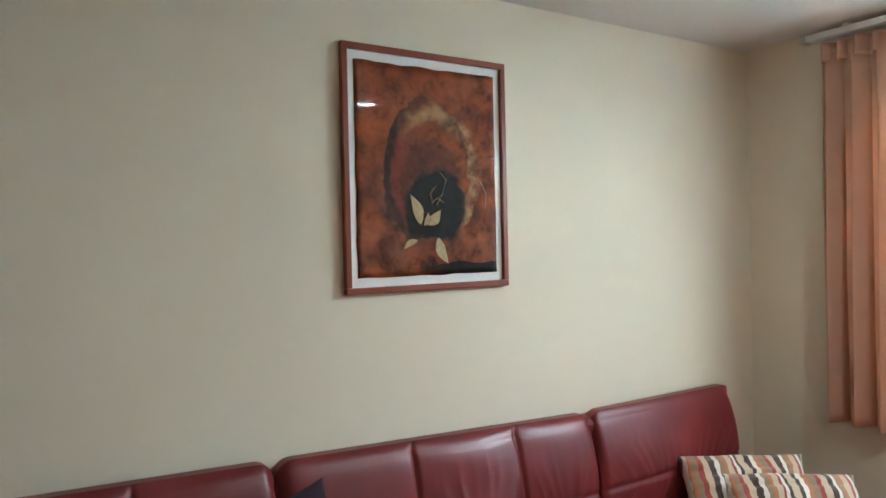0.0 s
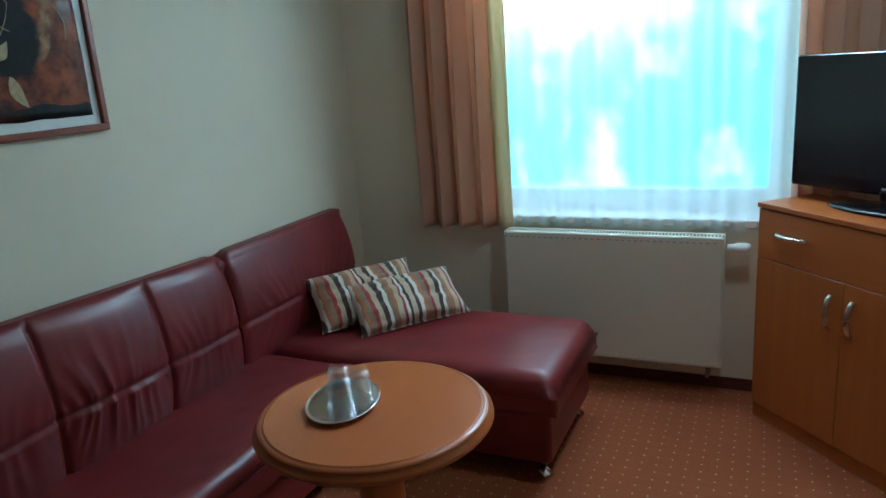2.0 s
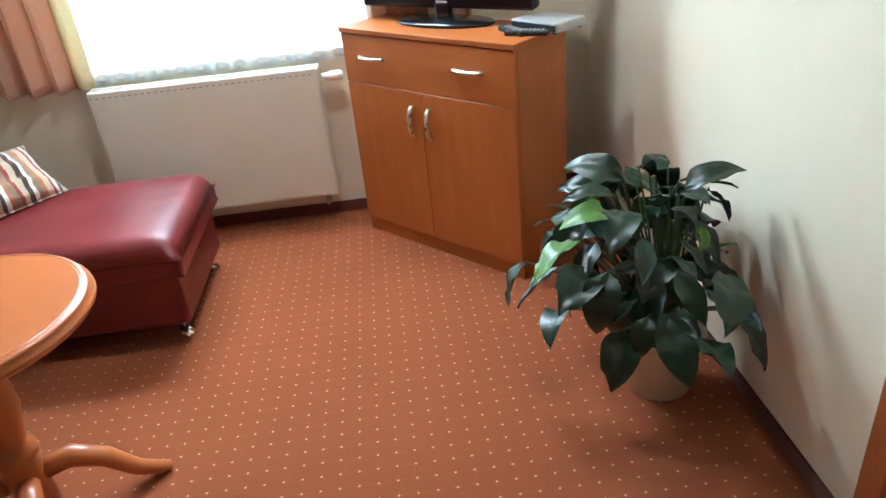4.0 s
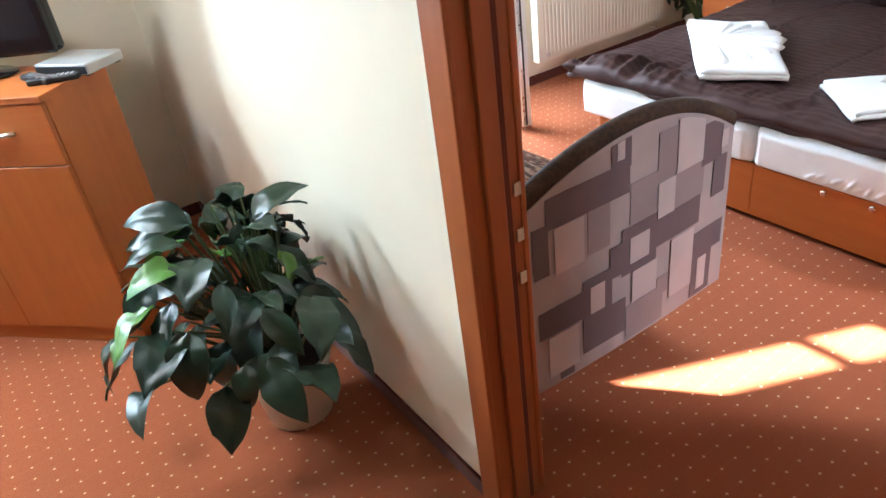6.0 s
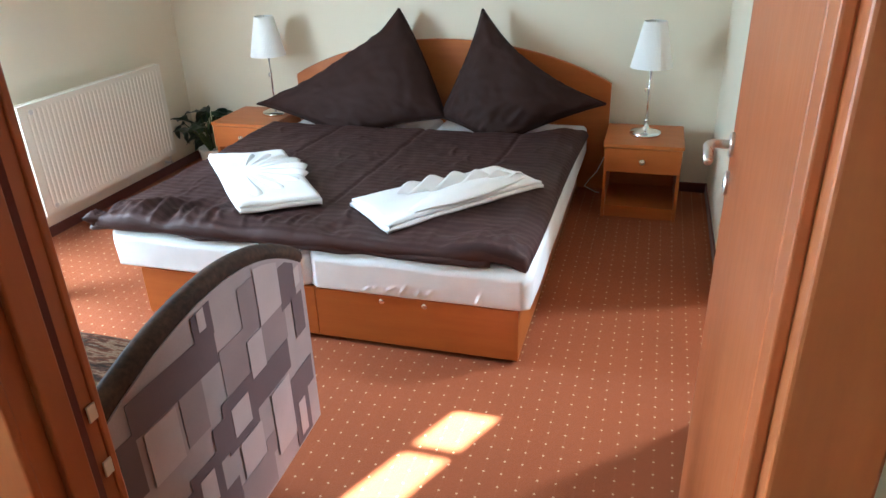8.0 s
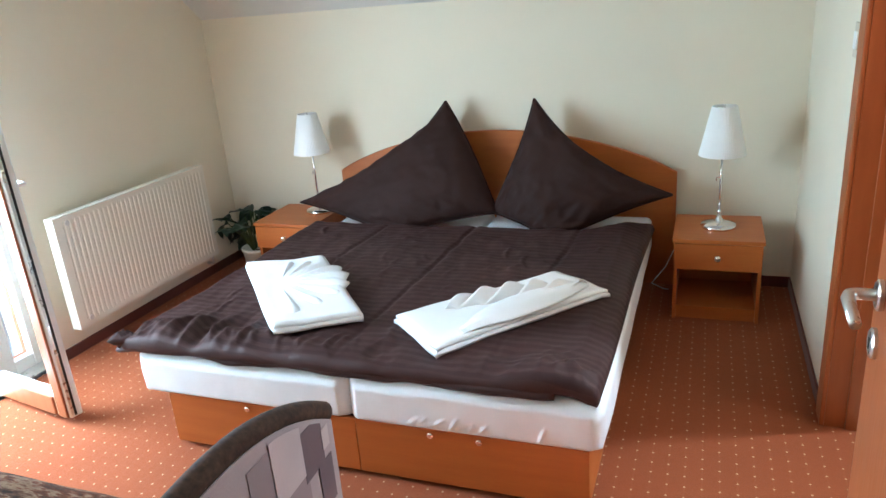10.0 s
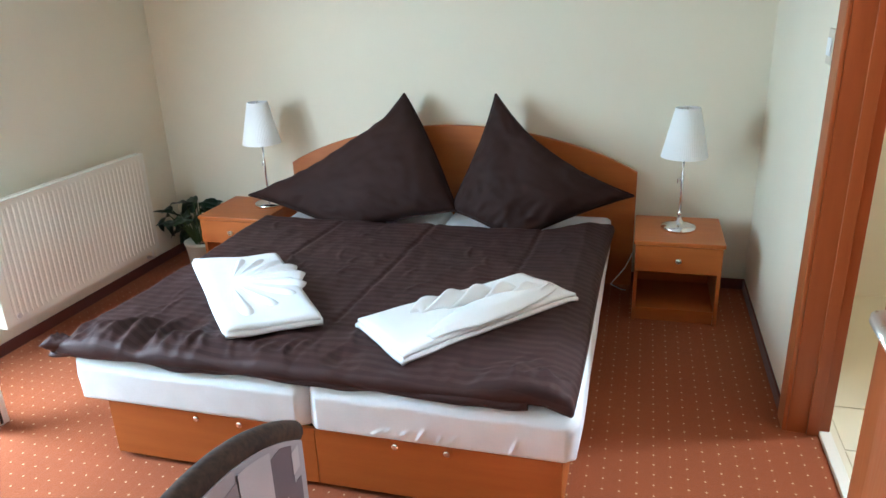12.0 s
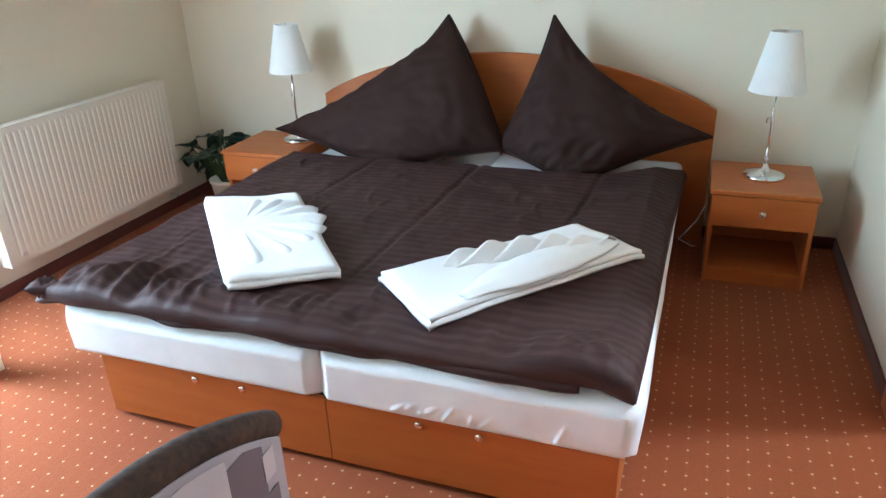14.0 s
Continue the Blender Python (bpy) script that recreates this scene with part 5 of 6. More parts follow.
def mattress(x0, x1, label, seed):
    m = thing("mattress", I, label, "mattress", "two mattresses on the bed")
    w = x1 - x0
    n = 60

    def prof_pt(k):
        # rounded rectangle in x, z
        r, z0, z1 = 0.035, 0.248, 0.414
        q = k // 7
        rb = r if q < 2 else 0.012
        c = [(x1 - r, z1 - r, 0), (x0 + r, z1 - r, 90), (x0 + rb, z0 + rb, 180), (x1 - rb, z0 + rb, 270)]
        ang = radians(c[q][2] + 90 * (k % 7) / 6)
        return c[q][0] + (r if q < 2 else rb) * math.cos(ang), c[q][1] + (r if q < 2 else rb) * math.sin(ang)
    bm = bmesh.new()
    rings = []
    for i in range(n + 1):
        s = i / n
        y = 0.10 + (BYF - 0.10) * s
        e = max(0.0, 1 - (BYF - y) / 0.03)
        inset = 0.030 * (1 - math.sqrt(max(0.0, 1 - e * e)))
        ring = []
        for k in range(28):
            x, z = prof_pt(k)
            cx, cz = (x0 + x1) / 2, 0.333
            wob = 0.004 * n1(x * 3 + seed, y * 4, z * 12)
            front = math.exp(-((BYF - y) / 0.10) ** 2)
            wob += 0.007 * front * n1(x * 26 + seed, z * 14 - x * 18, 2.2)
            ring.append(bm.verts.new((x - inset * (1 if x > cx else -1) + wob, y, z - inset * (1 if z > cz else -0.35) + (wob if z > cz else 0))))
        rings.append(ring)
    for a, b in zip(rings, rings[1:]):
        for k in range(28):
            bm.faces.new((a[k], a[(k + 1) % 28], b[(k + 1) % 28], b[k]))
    bm.faces.new(rings[0])
    cap = rings[-1]
    nx, nz = 150, 20
    # pulled creases: middle x and z, length, height
    folds = [(x0 + w * (0.44 + 0.036 * k) + 0.010 * math.sin(7 * k), 0.285 + 0.006 * math.sin(3 * k), 0.036 + 0.012 * math.sin(5 * k), 0.012) for k in range(9)]
    folds = (folds + [(x0 + w * 0.22, 0.285, 0.045, 0.018)]) if seed < 3 else [(x0 + w * 0.13, 0.282, 0.030, 0.005), (x0 + w * 0.30, 0.28, 0.030, 0.003)]
    grid = []
    for i in range(nx + 1):
        col = []
        for j in range(nz + 1):
            x, z = x0 + 0.032 + (w - 0.064) * i / nx, 0.262 + (0.384 - 0.262) * j / nz
            rise = 0.002 + 0.002 * n1(x * 9 + seed, z * 12, 1.0)
            for k, (cx, cz, ln, hg) in enumerate(folds):
                tilt = -1.0 - 0.6 * math.sin(4 * k)
                dx, dz = x - cx, z - cz
                al = max(-ln, min(ln, (dx * tilt + dz) / math.sqrt(1 + tilt * tilt)))
                q = 1 / math.sqrt(1 + tilt * tilt)
                d2 = (dx - al * tilt * q) ** 2 + (dz - al * q) ** 2
                if d2 < 0.001:
                    rise = max(rise, (0.75 + 0.25 * math.sin(9 * k)) * hg * math.exp(-d2 / 0.000028) * (1 - 0.8 * abs(al) / ln))
            edge = 0 if i in (0, nx) or j in (0, nz) else 1
            col.append(bm.verts.new((x, BYF + 0.001 + edge * rise, z)))
        grid.append(col)
    bm.faces.new(cap)
    for i in range(nx):
        for j in range(nz):
            bm.faces.new((grid[i][j], grid[i + 1][j], grid[i + 1][j + 1], grid[i][j + 1]))
    part("fitted_sheet", bm, M_SHEET, m, "creased white fitted sheet", True)
    part("foam_core", box(x0 + 0.06, x1 - 0.06, 0.14, BYF - 0.06, 0.30, 0.38), M_SHEET, m)


mattress(BX0, 1.648, "mattress in a creased white fitted sheet", 1.0)
mattress(1.652, BX1, "mattress in a white fitted sheet", 6.0)

# duvet, folded in two over the mattresses
dv = thing("duvet", I, "dark brown striped duvet spread over the bed, rumpled at its foot", "duvet")


rnd = random.Random(8)
CREASES = []                                   # x, y of the middle, direction, half length, height, width
for k in range(17):                            # folds gathered along the foot
    CREASES.append((2.58 - 0.062 * k + rnd.uniform(-0.02, 0.02), 1.99 + rnd.uniform(-0.04, 0.03), rnd.uniform(1.1, 2.0), rnd.uniform(0.05, 0.13), 0.016 * rnd.uniform(0.6, 1.3) * (1 - 0.035 * k), 0.011))
for k in range(60):                            # small creases over the whole cover
    CREASES.append((rnd.uniform(0.9, 2.5), rnd.uniform(0.65, 1.95), rnd.uniform(0.0, 3.14), rnd.uniform(0.03, 0.10), 0.0065 * rnd.uniform(0.5, 1.2), 0.010))
for k in range(4):                             # and at the corner by the passage
    CREASES.append((0.80 + 0.05 * k + rnd.uniform(-0.01, 0.01), 2.01 + rnd.uniform(-0.03, 0.03), rnd.uniform(1.2, 2.4), 0.07, 0.008, 0.012))
CREASES = [(x, y, math.cos(a), math.sin(a), n, h, w) for x, y, a, n, h, w in CREASES]


def duvet_top(x, y):
    z = 0.480
    for cx, cy, ca_, sa_, half, high, wide in CREASES:
        dx, dy = x - cx, y - cy
        if dx * dx + dy * dy < 0.04:
            al = dx * ca_ + dy * sa_
            if abs(al) < half:
                ac = dx * sa_ - dy * ca_ + 0.25 * al * al / half
                z += high * math.exp(-(ac / wide) ** 2) * (1 - (al / half) ** 2)
    z += 0.014 * n1(x * 2.3, y * 2.3, 0.3) + 0.007 * n1(x * 7 + 2, y * 5, 1.0) + 0.004 * n1(x * 17, y * 13, 2.0)
    for fx in (1.10, 1.66, 2.18):
        z -= 0.008 * math.exp(-((x - fx - 0.05 * (y - 1.2)) / 0.012) ** 2) * (1 if y < 1.75 else 0.4)
    foot = math.exp(-((y - 2.02) / 0.16) ** 2)
    z += foot * (0.016 * n1(x * 8, y * 9, 4.0) + 0.016 * (0.5 - abs(n1(x * 13 + 3 * y, y * 5, 8.0))) - 0.006) * (0.55 + 0.45 * min(1.0, max(0.0, (x - 1.2) / 0.9)))
    z += 0.010 * (0.3 - abs(n1(x * 5 + y * 3, y * 6 - x * 2, 3.3)))
    rough = math.exp(-((y - 2.0) / 0.14) ** 2) * math.exp(-((x - 2.35) / 0.33) ** 2)
    z += rough * (0.020 + 0.065 * (0.35 - abs(n1(x * 11 + 2 * y, y * 4, 6.1))))
    near = math.exp(-((y - 2.02) / 0.12) ** 2) * math.exp(-((x - 0.90) / 0.18) ** 2)
    z += near * (0.018 + 0.045 * (0.35 - abs(n1(x * 14 - 6 * y, y * 7, 2.1))))
    return z


def duvet_soft(x, y):
    """The cover pressed flat under a towel."""
    return 0.486 + 0.014 * n1(x * 2.3, y * 2.3, 0.3) + 0.005 * n1(x * 7 + 2, y * 5, 1.0)


def duvet_fn(layer):
    def fn(u, v):
        # u across the bed, v from head to foot and round the edge
        xa = 0.712 + 0.052 * v + 0.008 * math.sin(5 * v)
        xb = 2.645 + 0.01 * math.sin(9 * v)
        x = xa + (xb - xa) * u
        y0 = 0.535 - 0.26 * max(0.0, (1.12 - x) / 0.40) ** 1.5
        y1 = 2.112 + 0.012 * n1(x * 5, layer) - 0.02 * (1 - u) ** 2 + 0.010 * u
        y = y0 + (y1 - y0) * v
        e = min(min(u, 1 - u) * (xb - xa), (1 - v) * (y1 - y0) * 1.0, v * (y1 - y0))
        k = max(0.0, 1 - e / 0.036)
        th = math.sqrt(max(0.0, 1 - k * k))
        mid = 0.446
        top = duvet_top(x, y)
        if layer > 0:
            z = mid + (top - mid) * th
        else:
            z = mid - 0.024 * th
        side = max(0.0, (0.845 - x) / 0.06)
        z -= 0.02 * side
        return (x, y, z)
    return fn


bm = bmesh.new()
NU, NV = 260, 200
top = [[bm.verts.new(duvet_fn(1)(i / NU, j / NV)) for j in range(NV + 1)] for i in range(NU + 1)]
low = [[top[i][j] if i in (0, NU) or j in (0, NV) else bm.verts.new(duvet_fn(-1)(i / NU, j / NV)) for j in range(NV + 1)] for i in range(NU + 1)]
for g in (top, low):
    for i in range(NU):
        for j in range(NV):
            bm.faces.new((g[i][j], g[i + 1][j], g[i + 1][j + 1], g[i][j + 1]))
part("upper_fold", bm, M_DUVET, dv, smooth=True)


def under_fold(u, v):
    x = 0.90 + 1.79 * u
    y = 1.55 + (2.108 + 0.02 * n1(x * 4, 7.0) - 1.55) * v
    e = max(0.0, 1 - (1 - v) * 0.6 / 0.04)
    return (x, y, 0.452 - 0.022 * e ** 2 + 0.010 * n1(x * 9, y * 6, 5.0) * v - 0.012 * max(0, u - 0.95) * 20)


part("under_fold", sheet(under_fold, 80, 24, None, 0.020), M_DUVET, dv, smooth=True)
part("corner_tuft", pillow_bm(0.16, 0.10, 0.05, 12, 0.4, 0.03, 3.0), M_DUVET, dv, smooth=True).matrix_local = pose(2.640, 2.07, 0.452, 10, -12, 25)

# pillows, each standing on one corner against the headboard
def big_pillow(tip, side, foot, inner, pull, label, seed):
    """A square stuffed pillow through its four corners, its two upper seams drawn in by `pull`, its underside flat on the bed."""
    p = thing("pillow", I, label, "pillow", "dark pillows against the headboard")
    T, S, F, N = [Vector(q) for q in (tip, side, foot, inner)]
    nrm = (S - N).cross(T - F).normalized()
    if nrm.y < 0:
        nrm = -nrm

    def place(u, v, off):
        ku, kv = pull[0] if u > 0 else 0.05, pull[1] if v > 0 else 0.05
        uu = u * (1 - ku * (1 - v * v) * abs(u) ** 3)
        vv = v * (1 - kv * (1 - u * u) * abs(v) ** 3)
        a, b = (uu + 1) / 2, (vv + 1) / 2
        q = (F.lerp(S, a)).lerp(N.lerp(T, a), b) + nrm * off
        low = 0.428 + 0.006 * n1(q.x * 5, q.y * 5, seed)
        if q.z < low:
            q.y += (low - q.z) * 0.5
            q.z = low
        q.y = max(q.y, 0.066)
        return q
    n = 44
    bm = bmesh.new()
    first = None
    for sgn in (1, -1):
        g = []
        for i in range(n + 1):
            row = []
            for j in range(n + 1):
                u, v = 2 * i / n - 1, 2 * j / n - 1
                edge = i in (0, n) or j in (0, n)
                if sgn < 0 and edge:
                    row.append(first[i][j])
                    continue
                e = max(0.0, 1 - u * u) * max(0.0, 1 - v * v)
                fat = e ** 0.46
                slack = 0.022 * n1(u * 2.2 + seed, v * 2.2, sgn) + 0.008 * n1(u * 7 + seed, v * 7, sgn) + 0.040 * (0.3 - abs(n1(u * 3 + v * 2 + seed, v * 5 - u, 4.0))) * (1 - fat) ** 0.5
                row.append(bm.verts.new(place(u, v, sgn * (0.135 * fat + slack * min(1.0, fat * 3)))))
            g.append(row)
        first = first or g
        for i in range(n):
            for j in range(n):
                bm.faces.new((g[i][j], g[i + 1][j], g[i + 1][j + 1], g[i][j + 1]))
    part("case", bm, M_PILLOW, p, smooth=True)
    for u0, v0, u1, v1 in ((1, -1, 1, 1), (1, 1, -1, 1), (-1, 1, -1, -1), (-1, -1, 1, -1)):
        part("seam", tube([place(u0 + (u1 - u0) * k / 20, v0 + (v1 - v0) * k / 20, 0.0) for k in range(21)], 0.006, 6), M_PILLOW, p, smooth=True)


big_pillow((1.910, 0.13, 1.100), (2.855, 0.34, 0.525), (2.16, 0.52, 0.40), (1.555, 0.38, 0.505), (0.34, -0.04), "dark brown pillow lying wide against the headboard, one corner up", 2.0)
big_pillow((1.385, 0.13, 1.100), (0.625, 0.30, 0.605), (1.22, 0.52, 0.40), (1.600, 0.36, 0.500), (0.27, 0.06), "dark brown pillow leaning on one corner against the headboard", 6.5)

# ---- towels ----
def towel(corners, z, label, fan, seed):
    """A folded bath towel; corners a, b, c, d in plan; `fan` gives the pleats gathered at one spot and opened along an arc."""
    a, b, c, d = [Vector((*q, 0)) for q in corners]
    t = thing("towel", I, label, "towel", "folded towels on the bed")

    def base(lift, shrink, ln):
        def fn(u, v):
            p = (a.lerp(b, u)).lerp(d.lerp(c, u), v)
            ctr = (a + b + c + d) / 4
            p = ctr + (p - ctr) * shrink
            e = min(u, 1 - u, v, 1 - v)
            k = max(0.0, 1 - e / 0.06)
            return (p.x, p.y, lift + duvet_soft(p.x, p.y) - 0.475 + 0.47 - 0.010 * k ** 2 + 0.006 * n1(u * 3 + seed, v * 3, ln))
        return fn
    part("lower_fold", sheet(base(z + 0.018, 1.0, 1.0), 24, 24, None, 0.016), M_TOWEL, t, smooth=True)
    part("upper_fold", sheet(base(z + 0.036, 0.975, 3.0), 24, 24, None, 0.014), M_TOWEL, t, smooth=True)
    if fan is None:
        return t
    fc, a0, a1, rad, folds, hgt = fan
    fc = Vector((*fc, 0))

    def fan_fn(u, v):
        ang = radians(a0 + (a1 - a0) * u)
        r = rad[0] + (rad[1] - rad[0]) * u ** 1.6
        rr = 0.02 + r * v
        wave = 0.5 - 0.5 * math.cos(2 * math.pi * folds * u)
        rr += 0.022 * wave * v
        lift = hgt * wave * (0.20 + 0.80 * v) * (1 - 0.8 * v ** 7)
        ox, oy = rr * math.cos(ang), rr * math.sin(ang)
        x, y = fc.x + ox, fc.y + oy
        return (x, y, duvet_soft(x, y) - 0.475 + 0.47 + z + 0.037 + lift)
    part("fan_pleats", sheet(fan_fn, folds * 12, 14, None, 0.006), M_TOWEL, t, "pleats opened like a fan", True)
    return t


towel(((2.560, 1.360), (2.205, 1.222), (1.700, 1.820), (2.000, 1.995)), 0.008, "white towel folded square with fan pleats, lying on the duvet", ((2.215, 1.60), 300, 122, (0.23, 0.34), 9, 0.040), 1.0)
towel(((1.590, 1.780), (1.332, 2.005), (0.808, 1.390), (1.055, 1.228)), 0.008, "white towel folded lengthwise with a standing pleated crest", None, 4.0)

t2 = bpy.data.objects["towel.001"]


def front_fold(u, v):
    p = Vector((1.275, 1.875, 0)).lerp(Vector((0.905, 1.395, 0)), u)
    w = 0.15 * (v - 0.5) * (0.25 + 0.75 * math.sin(math.pi * u))
    x, y = p.x + 0.85 * w, p.y - 0.52 * w
    return (x, y, duvet_soft(x, y) - 0.005 + 0.042 + 0.042 * math.sin(math.pi * min(1.0, 0.15 + 0.6 * v)) * math.sin(math.pi * (0.06 + 0.88 * u)) ** 0.8 + 0.004 * n1(u * 5, v * 3))


def crest(u, v):
    """Upright pleats along the towel's middle: rounded peaks, leaning a little toward the bed's head."""
    p = Vector((1.375, 1.650, 0)).lerp(Vector((0.930, 1.425, 0)), u)
    peak = abs(math.sin(math.pi * (5.0 * u + 0.35 + 0.06 * math.sin(9 * u)))) ** 0.75
    h = (0.012 + 0.052 * peak) * math.sin(math.pi * (0.06 + 0.88 * u)) ** 0.45
    w = (v - 0.5) * (0.17 - 0.05 * peak)
    x, y = p.x + 0.43 * w + 0.010 * math.sin(31 * u) * (1 - abs(2 * v - 1)), p.y + 0.90 * w
    return (x, y, duvet_soft(x, y) + 0.036 + h * math.sin(math.pi * v) ** 0.8)


part("crest_pleats", sheet(crest, 110, 14, None, 0.005), M_TOWEL, t2, "standing row of rounded pleats", True)
part("front_fold", sheet(front_fold, 30, 14, None, 0.006), M_TOWEL, t2, smooth=True)

# ---- nightstands and lamps ----
NZ = 0.442


def nightstand(m, label):
    n = thing("nightstand", m, label, "nightstand", "nightstands beside the bed")
    W, D = 0.43, 0.43
    part("top_panel", box(-W / 2, W / 2, 0, D, NZ - 0.020, NZ, 0.003), M_WOOD_X, n)
    for x in (-W / 2 + 0.008, W / 2 - 0.026):
        part("side_panel", box(x, x + 0.018, 0.0, D - 0.02, 0.0, NZ - 0.02, 0.001, 1), M_WOOD_Z, n)
    part("back_panel", box(-W / 2 + 0.026, W / 2 - 0.026, 0.004, 0.020, 0.05, NZ - 0.02), M_WOOD_Z, n)
    d = part("drawer", box(-W / 2 + 0.010, W / 2 - 0.010, D - 0.020, D - 0.002, NZ - 0.160, NZ - 0.023, 0.002, 1), M_WOOD_X, n)
    part("knob", lathe([(0.0, 0.0), (0.006, 0.0), (0.006, 0.012), (0.014, 0.018), (0.015, 0.024), (0.010, 0.030), (0.0, 0.031)], 20), M_BRASS, d, "round metal knob", True).matrix_local = pose(0, D - 0.002, NZ - 0.088, -90, 0, 0)
    part("drawer_box", box(-W / 2 + 0.03, W / 2 - 0.03, 0.03, D - 0.02, NZ - 0.145, NZ - 0.03), M_WOOD_Y, n)
    part("shelf", box(-W / 2 + 0.026, W / 2 - 0.026, 0.02, D - 0.03, 0.052, 0.070), M_WOOD_X, n)
    part("plinth", box(-W / 2 + 0.026, W / 2 - 0.026, D - 0.055, D - 0.038, 0.0, 0.052), M_WOOD_X, n)
    return n


nightstand(pose(0.395, 0.105, 0), "orange beech nightstand with one drawer and an open shelf")
nightstand(pose(2.880, 0.105, 0), "orange beech nightstand with one drawer, beside the plant")


def table_lamp(m, label):
    l = thing("table_lamp", m, label, "lamp", "bedside lamps")
    part("base", lathe([(0.0, 0.0), (0.084, 0.0), (0.088, 0.006), (0.084, 0.018), (0.050, 0.027), (0.024, 0.036), (0.014, 0.052), (0.012, 0.062), (0.0, 0.064)], 36), M_CHROME, l, smooth=True)
    part("rod", tube([(0, 0, 0.05), (0, 0, 0.42)], 0.006, 12), M_CHROME, l, smooth=True)
    part("collar", lathe([(0.0, 0.075), (0.011, 0.075), (0.013, 0.083), (0.011, 0.09), (0.0, 0.09)], 20), M_CHROME, l, smooth=True)
    part("switch", tube([(0.0, 0.0, 0.265), (0.018, 0.012, 0.262), (0.019, 0.013, 0.24)], 0.004, 8), M_CHROME, l)
    bm = bmesh.new()
    n = 132
    for z0, z1, r0, r1 in ((0.380, 0.622, 0.112, 0.058),):
        prof = []
        for j in range(7):
            s = j / 6
            prof.append((r0 + (r1 - r0) * s, z0 + (z1 - z0) * s))
        rings = []
        for r, z in prof:
            rings.append([bm.verts.new(((r + 0.0016 * (i % 2)) * math.cos(2 * math.pi * i / n), (r + 0.0016 * (i % 2)) * math.sin(2 * math.pi * i / n), z)) for i in range(n)])
        for p, q in zip(rings, rings[1:]):
            for i in range(n):
                bm.faces.new((p[i], p[(i + 1) % n], q[(i + 1) % n], q[i]))
        inner = [[bm.verts.new(((r - 0.003) * math.cos(2 * math.pi * i / n), (r - 0.003) * math.sin(2 * math.pi * i / n), z)) for i in range(n)] for r, z in (prof[0], prof[-1])]
        for i in range(n):
            bm.faces.new((inner[0][i], inner[1][i], inner[1][(i + 1) % n], inner[0][(i + 1) % n]))
            bm.faces.new((rings[0][i], inner[0][i], inner[0][(i + 1) % n], rings[0][(i + 1) % n]))
            bm.faces.new((rings[-1][i], rings[-1][(i + 1) % n], inner[1][(i + 1) % n], inner[1][i]))
    part("shade", bm, M_SHADE, l, "white pleated shade")
    bm = bmesh.new()
    for k in range(3):
        a = 2 * math.pi * k / 3
        tube([(0, 0, 0.60), (0.056 * math.cos(a), 0.056 * math.sin(a), 0.612)], 0.002, 6, bm)
    part("shade_carrier", bm, M_STEEL, l)
    part("finial", tube([(0, 0, 0.42), (0, 0, 0.628)], 0.005, 8), M_STEEL, l)
    return l


table_lamp(pose(0.395, 0.31, NZ, 0, 0, -60), "chrome bedside lamp with a white pleated shade, switched off")
table_lamp(pose(2.775, 0.25, NZ, 0, 0, -60), "chrome bedside lamp with a white pleated shade beside the far pillow")
cb = thing("lamp_cable", I, "thin pale lamp cable hanging behind the nightstand", "cable")
part("cable", tube([(0.61, 0.30, 0.30), (0.65, 0.30, 0.20), (0.70, 0.33, 0.14), (0.72, 0.30, 0.10), (0.66, 0.25, 0.05), (0.64, 0.15, 0.006)], 0.003, 6), M_PLASTIC, cb)

# ---- upholstered couch with an arched end ----
co = thing("recamier", I, "upholstered couch with arched grey patchwork end and brown tapestry seat", "couch")
CY0, CY1, CZ0 = 2.785, 3.600, 0.205


def arch(s):
    """Height of the end panel along it, s = 0 at the bed side, 1 at the wall side."""
    return 0.890 - 0.140 * max(0.0, 1 - s / 0.50) ** 2 - 0.10 * max(0.0, (s - 0.50) / 0.50) ** 2


def lean_x(s):
    return 0.060


def end_panel(x_out, x_in, inset, material, name, label=""):
    bm = bmesh.new()
    N = 40
    cols = []
    for i in range(N + 1):
        s = i / N
        y = CY0 + inset + (CY1 - CY0 - 2 * inset) * s
        bow_x = -0.012 * math.sin(math.pi * s)
        zt = max(CZ0 + 0.03, arch(s) - inset)
        cols.append([bm.verts.new((x_out + bow_x + lean_x(s), y, CZ0)), bm.verts.new((x_out + bow_x + lean_x(s), y, zt)), bm.verts.new((x_in + bow_x + lean_x(s), y, zt)), bm.verts.new((x_in + bow_x + lean_x(s), y, CZ0))])
    for a, b in zip(cols, cols[1:]):
        for k in range(4):
            bm.faces.new((a[k], b[k], b[(k + 1) % 4], a[(k + 1) % 4]))
    bm.faces.new(cols[0]), bm.faces.new(cols[-1])
    return part(name, bm, material, co, label)


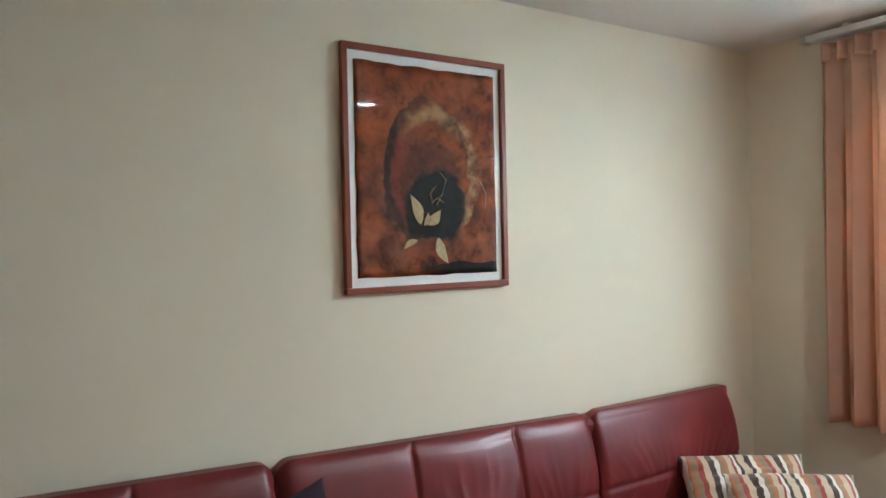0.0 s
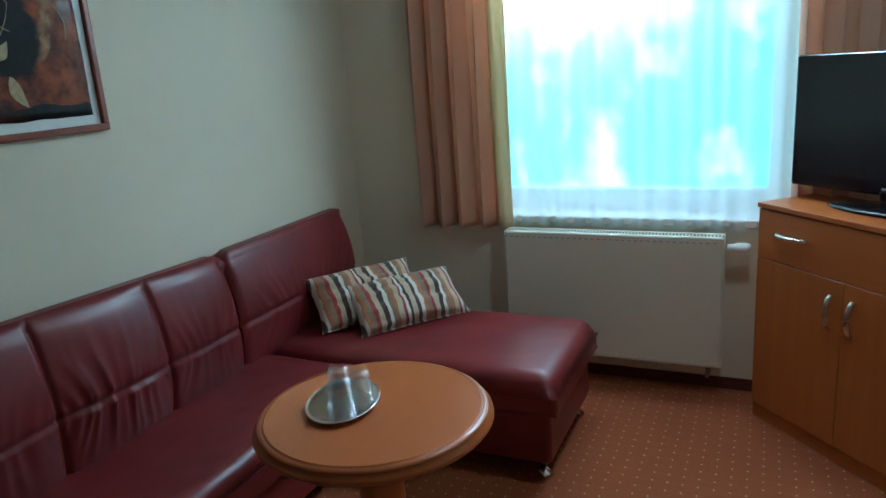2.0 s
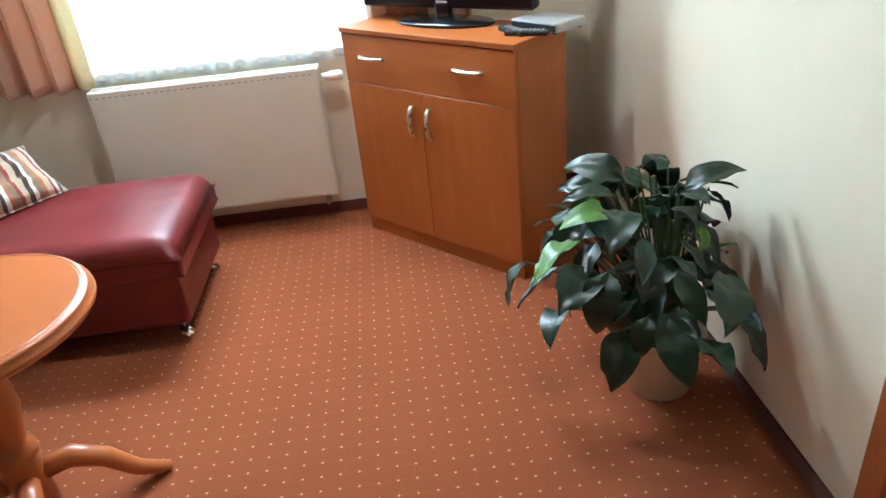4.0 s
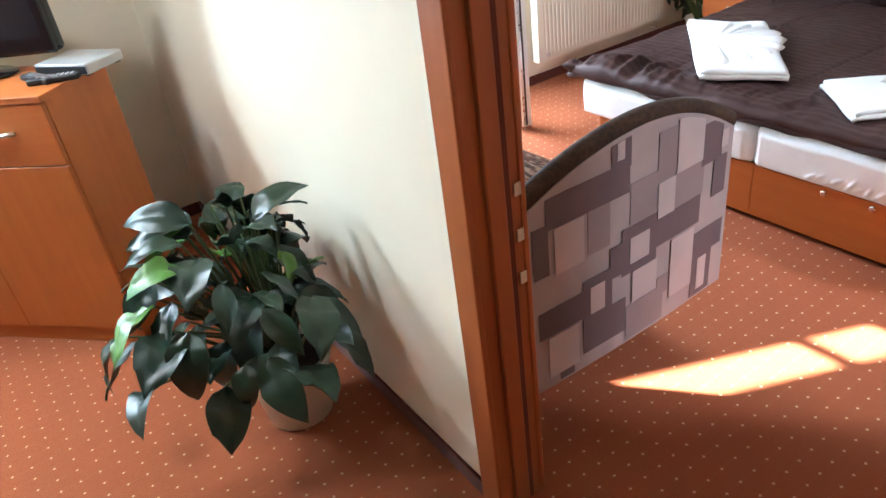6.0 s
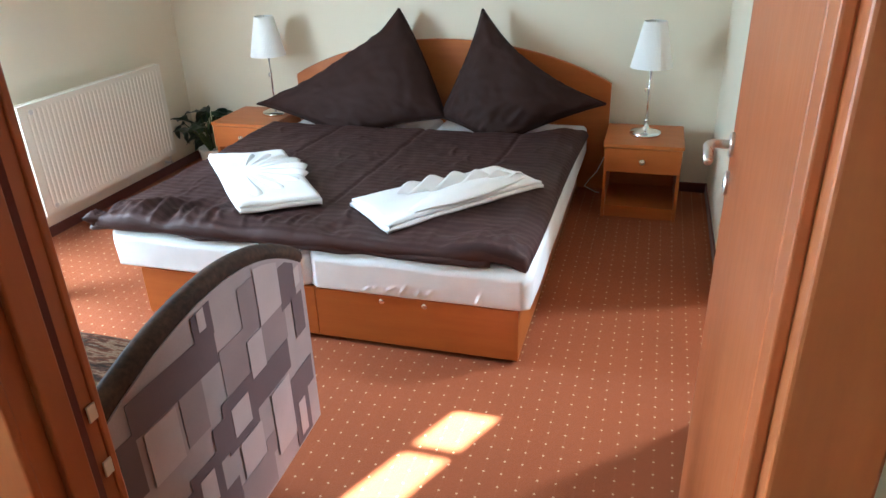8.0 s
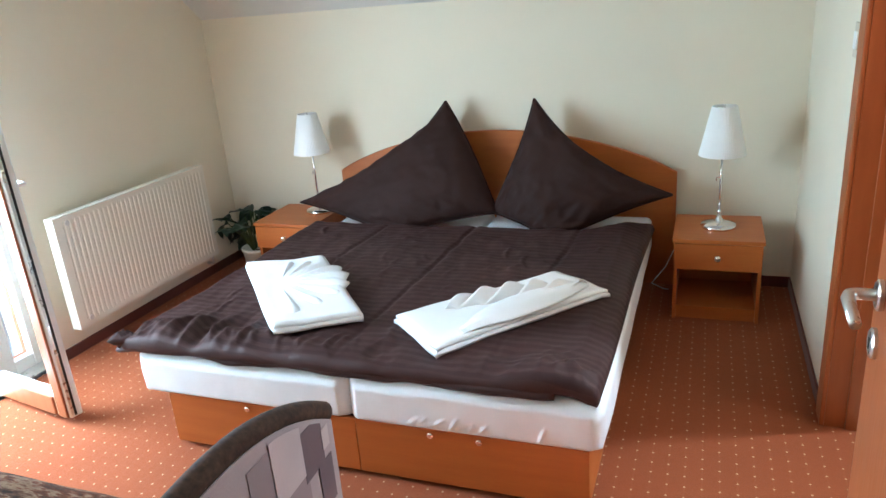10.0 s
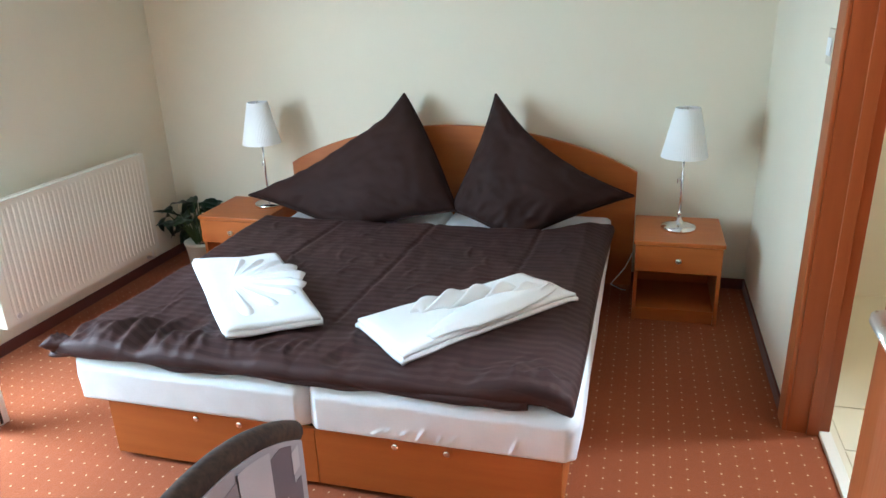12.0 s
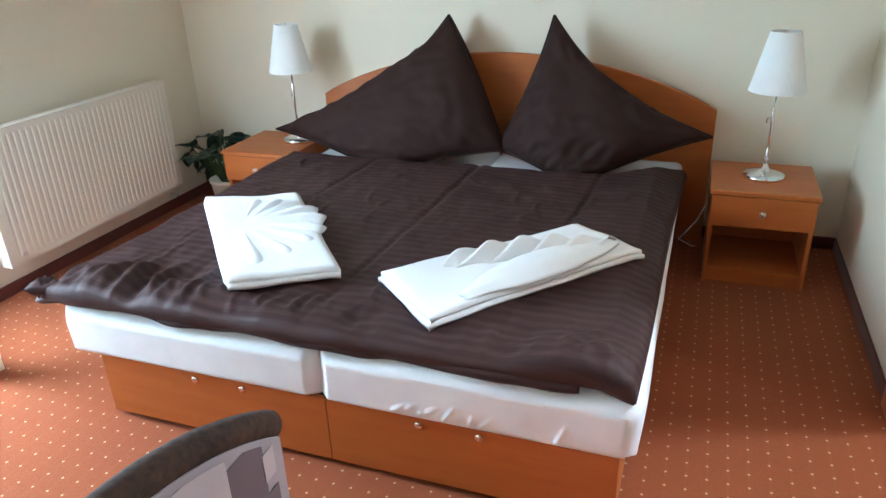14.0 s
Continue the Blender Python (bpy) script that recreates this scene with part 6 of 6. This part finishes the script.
end_panel(1.225, 1.245, 0.010, M_PATCH, "end_panel", "grey and mauve patchwork cover")
PATCHES = {
    "dark": (M_PATCH_D, ((3.246, 3.532, 0.711, 0.801), (3.242, 3.312, 0.785, 0.880), (3.131, 3.271, 0.451, 0.603), (2.939, 3.131, 0.487, 0.581), (3.271, 3.316, 0.464, 0.566),
                         (3.416, 3.570, 0.385, 0.474), (3.308, 3.416, 0.345, 0.505), (3.254, 3.418, 0.258, 0.377), (2.815, 2.958, 0.361, 0.450), (2.861, 2.958, 0.215, 0.396),
                         (2.852, 2.943, 0.667, 0.794), (2.822, 2.885, 0.546, 0.670), (3.526, 3.576, 0.581, 0.729), (3.452, 3.505, 0.215, 0.257))),
    "middle": (M_PATCH_M, ((3.059, 3.135, 0.693, 0.837), (3.070, 3.120, 0.308, 0.373), (3.316, 3.395, 0.579, 0.717), (3.134, 3.241, 0.590, 0.731), (2.930, 3.064, 0.581, 0.692), (3.091, 3.251, 0.215, 0.337))),
    "pale": (M_PATCH_L, ((3.267, 3.293, 0.815, 0.870), (3.163, 3.240, 0.481, 0.565), (3.337, 3.390, 0.386, 0.475), (2.888, 2.930, 0.235, 0.351), (2.825, 2.856, 0.696, 0.750), (3.410, 3.507, 0.573, 0.708),
                         (2.943, 3.058, 0.691, 0.851), (3.061, 3.132, 0.579, 0.690), (3.435, 3.541, 0.242, 0.380), (3.127, 3.229, 0.345, 0.450), (2.960, 3.065, 0.276, 0.480))),
}
for tone, (material, rects) in PATCHES.items():
    for k, (a, b, c, d) in enumerate(rects):
        lift = 0.0036 if tone == "pale" else (0.0022 if tone == "dark" else 0.0012)

        def patch_fn(u, v, a=a, b=b, c=c, d=d, lift=lift):
            y = a + (b - a) * u
            s = (y - CY0 - 0.010) / (CY1 - CY0 - 0.020)
            return (1.225 - 0.012 * math.sin(math.pi * s) + lean_x(s) - lift, y, min(c + (d - c) * v, arch(s) - 0.020))
        part("patch", sheet(patch_fn, 4, 1, None, 0.0008), material, co)
end_panel(1.243, 1.285, 0.0, M_TAPESTRY, "end_cushion", "brown tapestry padding with a rolled edge")
pts = []
for i in range(41):
    s = i / 40
    pts.append((1.262 - 0.012 * math.sin(math.pi * s) + lean_x(s), CY0 + (CY1 - CY0) * s, max(CZ0 + 0.03, arch(s))))
part("rolled_edge", tube([(p[0] - 0.010, p[1], p[2]) for p in pts], 0.026, 14), M_RIM, co, "brown rolled edge", True)
part("rolled_edge", tube([(1.312, CY0 + 0.004, CZ0), (1.312, CY0, CZ0 + 0.25), (1.312, CY0, arch(0) - 0.005)], 0.014, 8), M_RIM, co, smooth=True)


def couch_seat(u, v):
    x, y = 1.33 + 1.30 * u, 2.855 + 0.72 * v
    e = min(v * 0.72, (1 - u) * 1.3)
    k = max(0.0, 1 - e / 0.05)
    return (x, y, 0.455 - 0.045 * (1 - math.sqrt(max(0, 1 - k * k))) + 0.008 * n1(x * 4, y * 4))


part("seat", sheet(couch_seat, 60, 36, None, 0.05), M_TAPESTRY, co, "brown leafy tapestry seat", True)
part("body", box(1.35, 2.62, 2.87, 3.565, 0.16, 0.42, 0.02, 3), M_TAPESTRY, co)
for x, y in ((1.50, 2.98), (2.45, 2.98), (1.50, 3.50), (2.45, 3.50)):
    part("leg", lathe([(0.0, 0.0), (0.02, 0.0), (0.028, 0.15), (0.0, 0.16)], 16), M_FRAMEB, co).matrix_local = pose(x, y, 0)
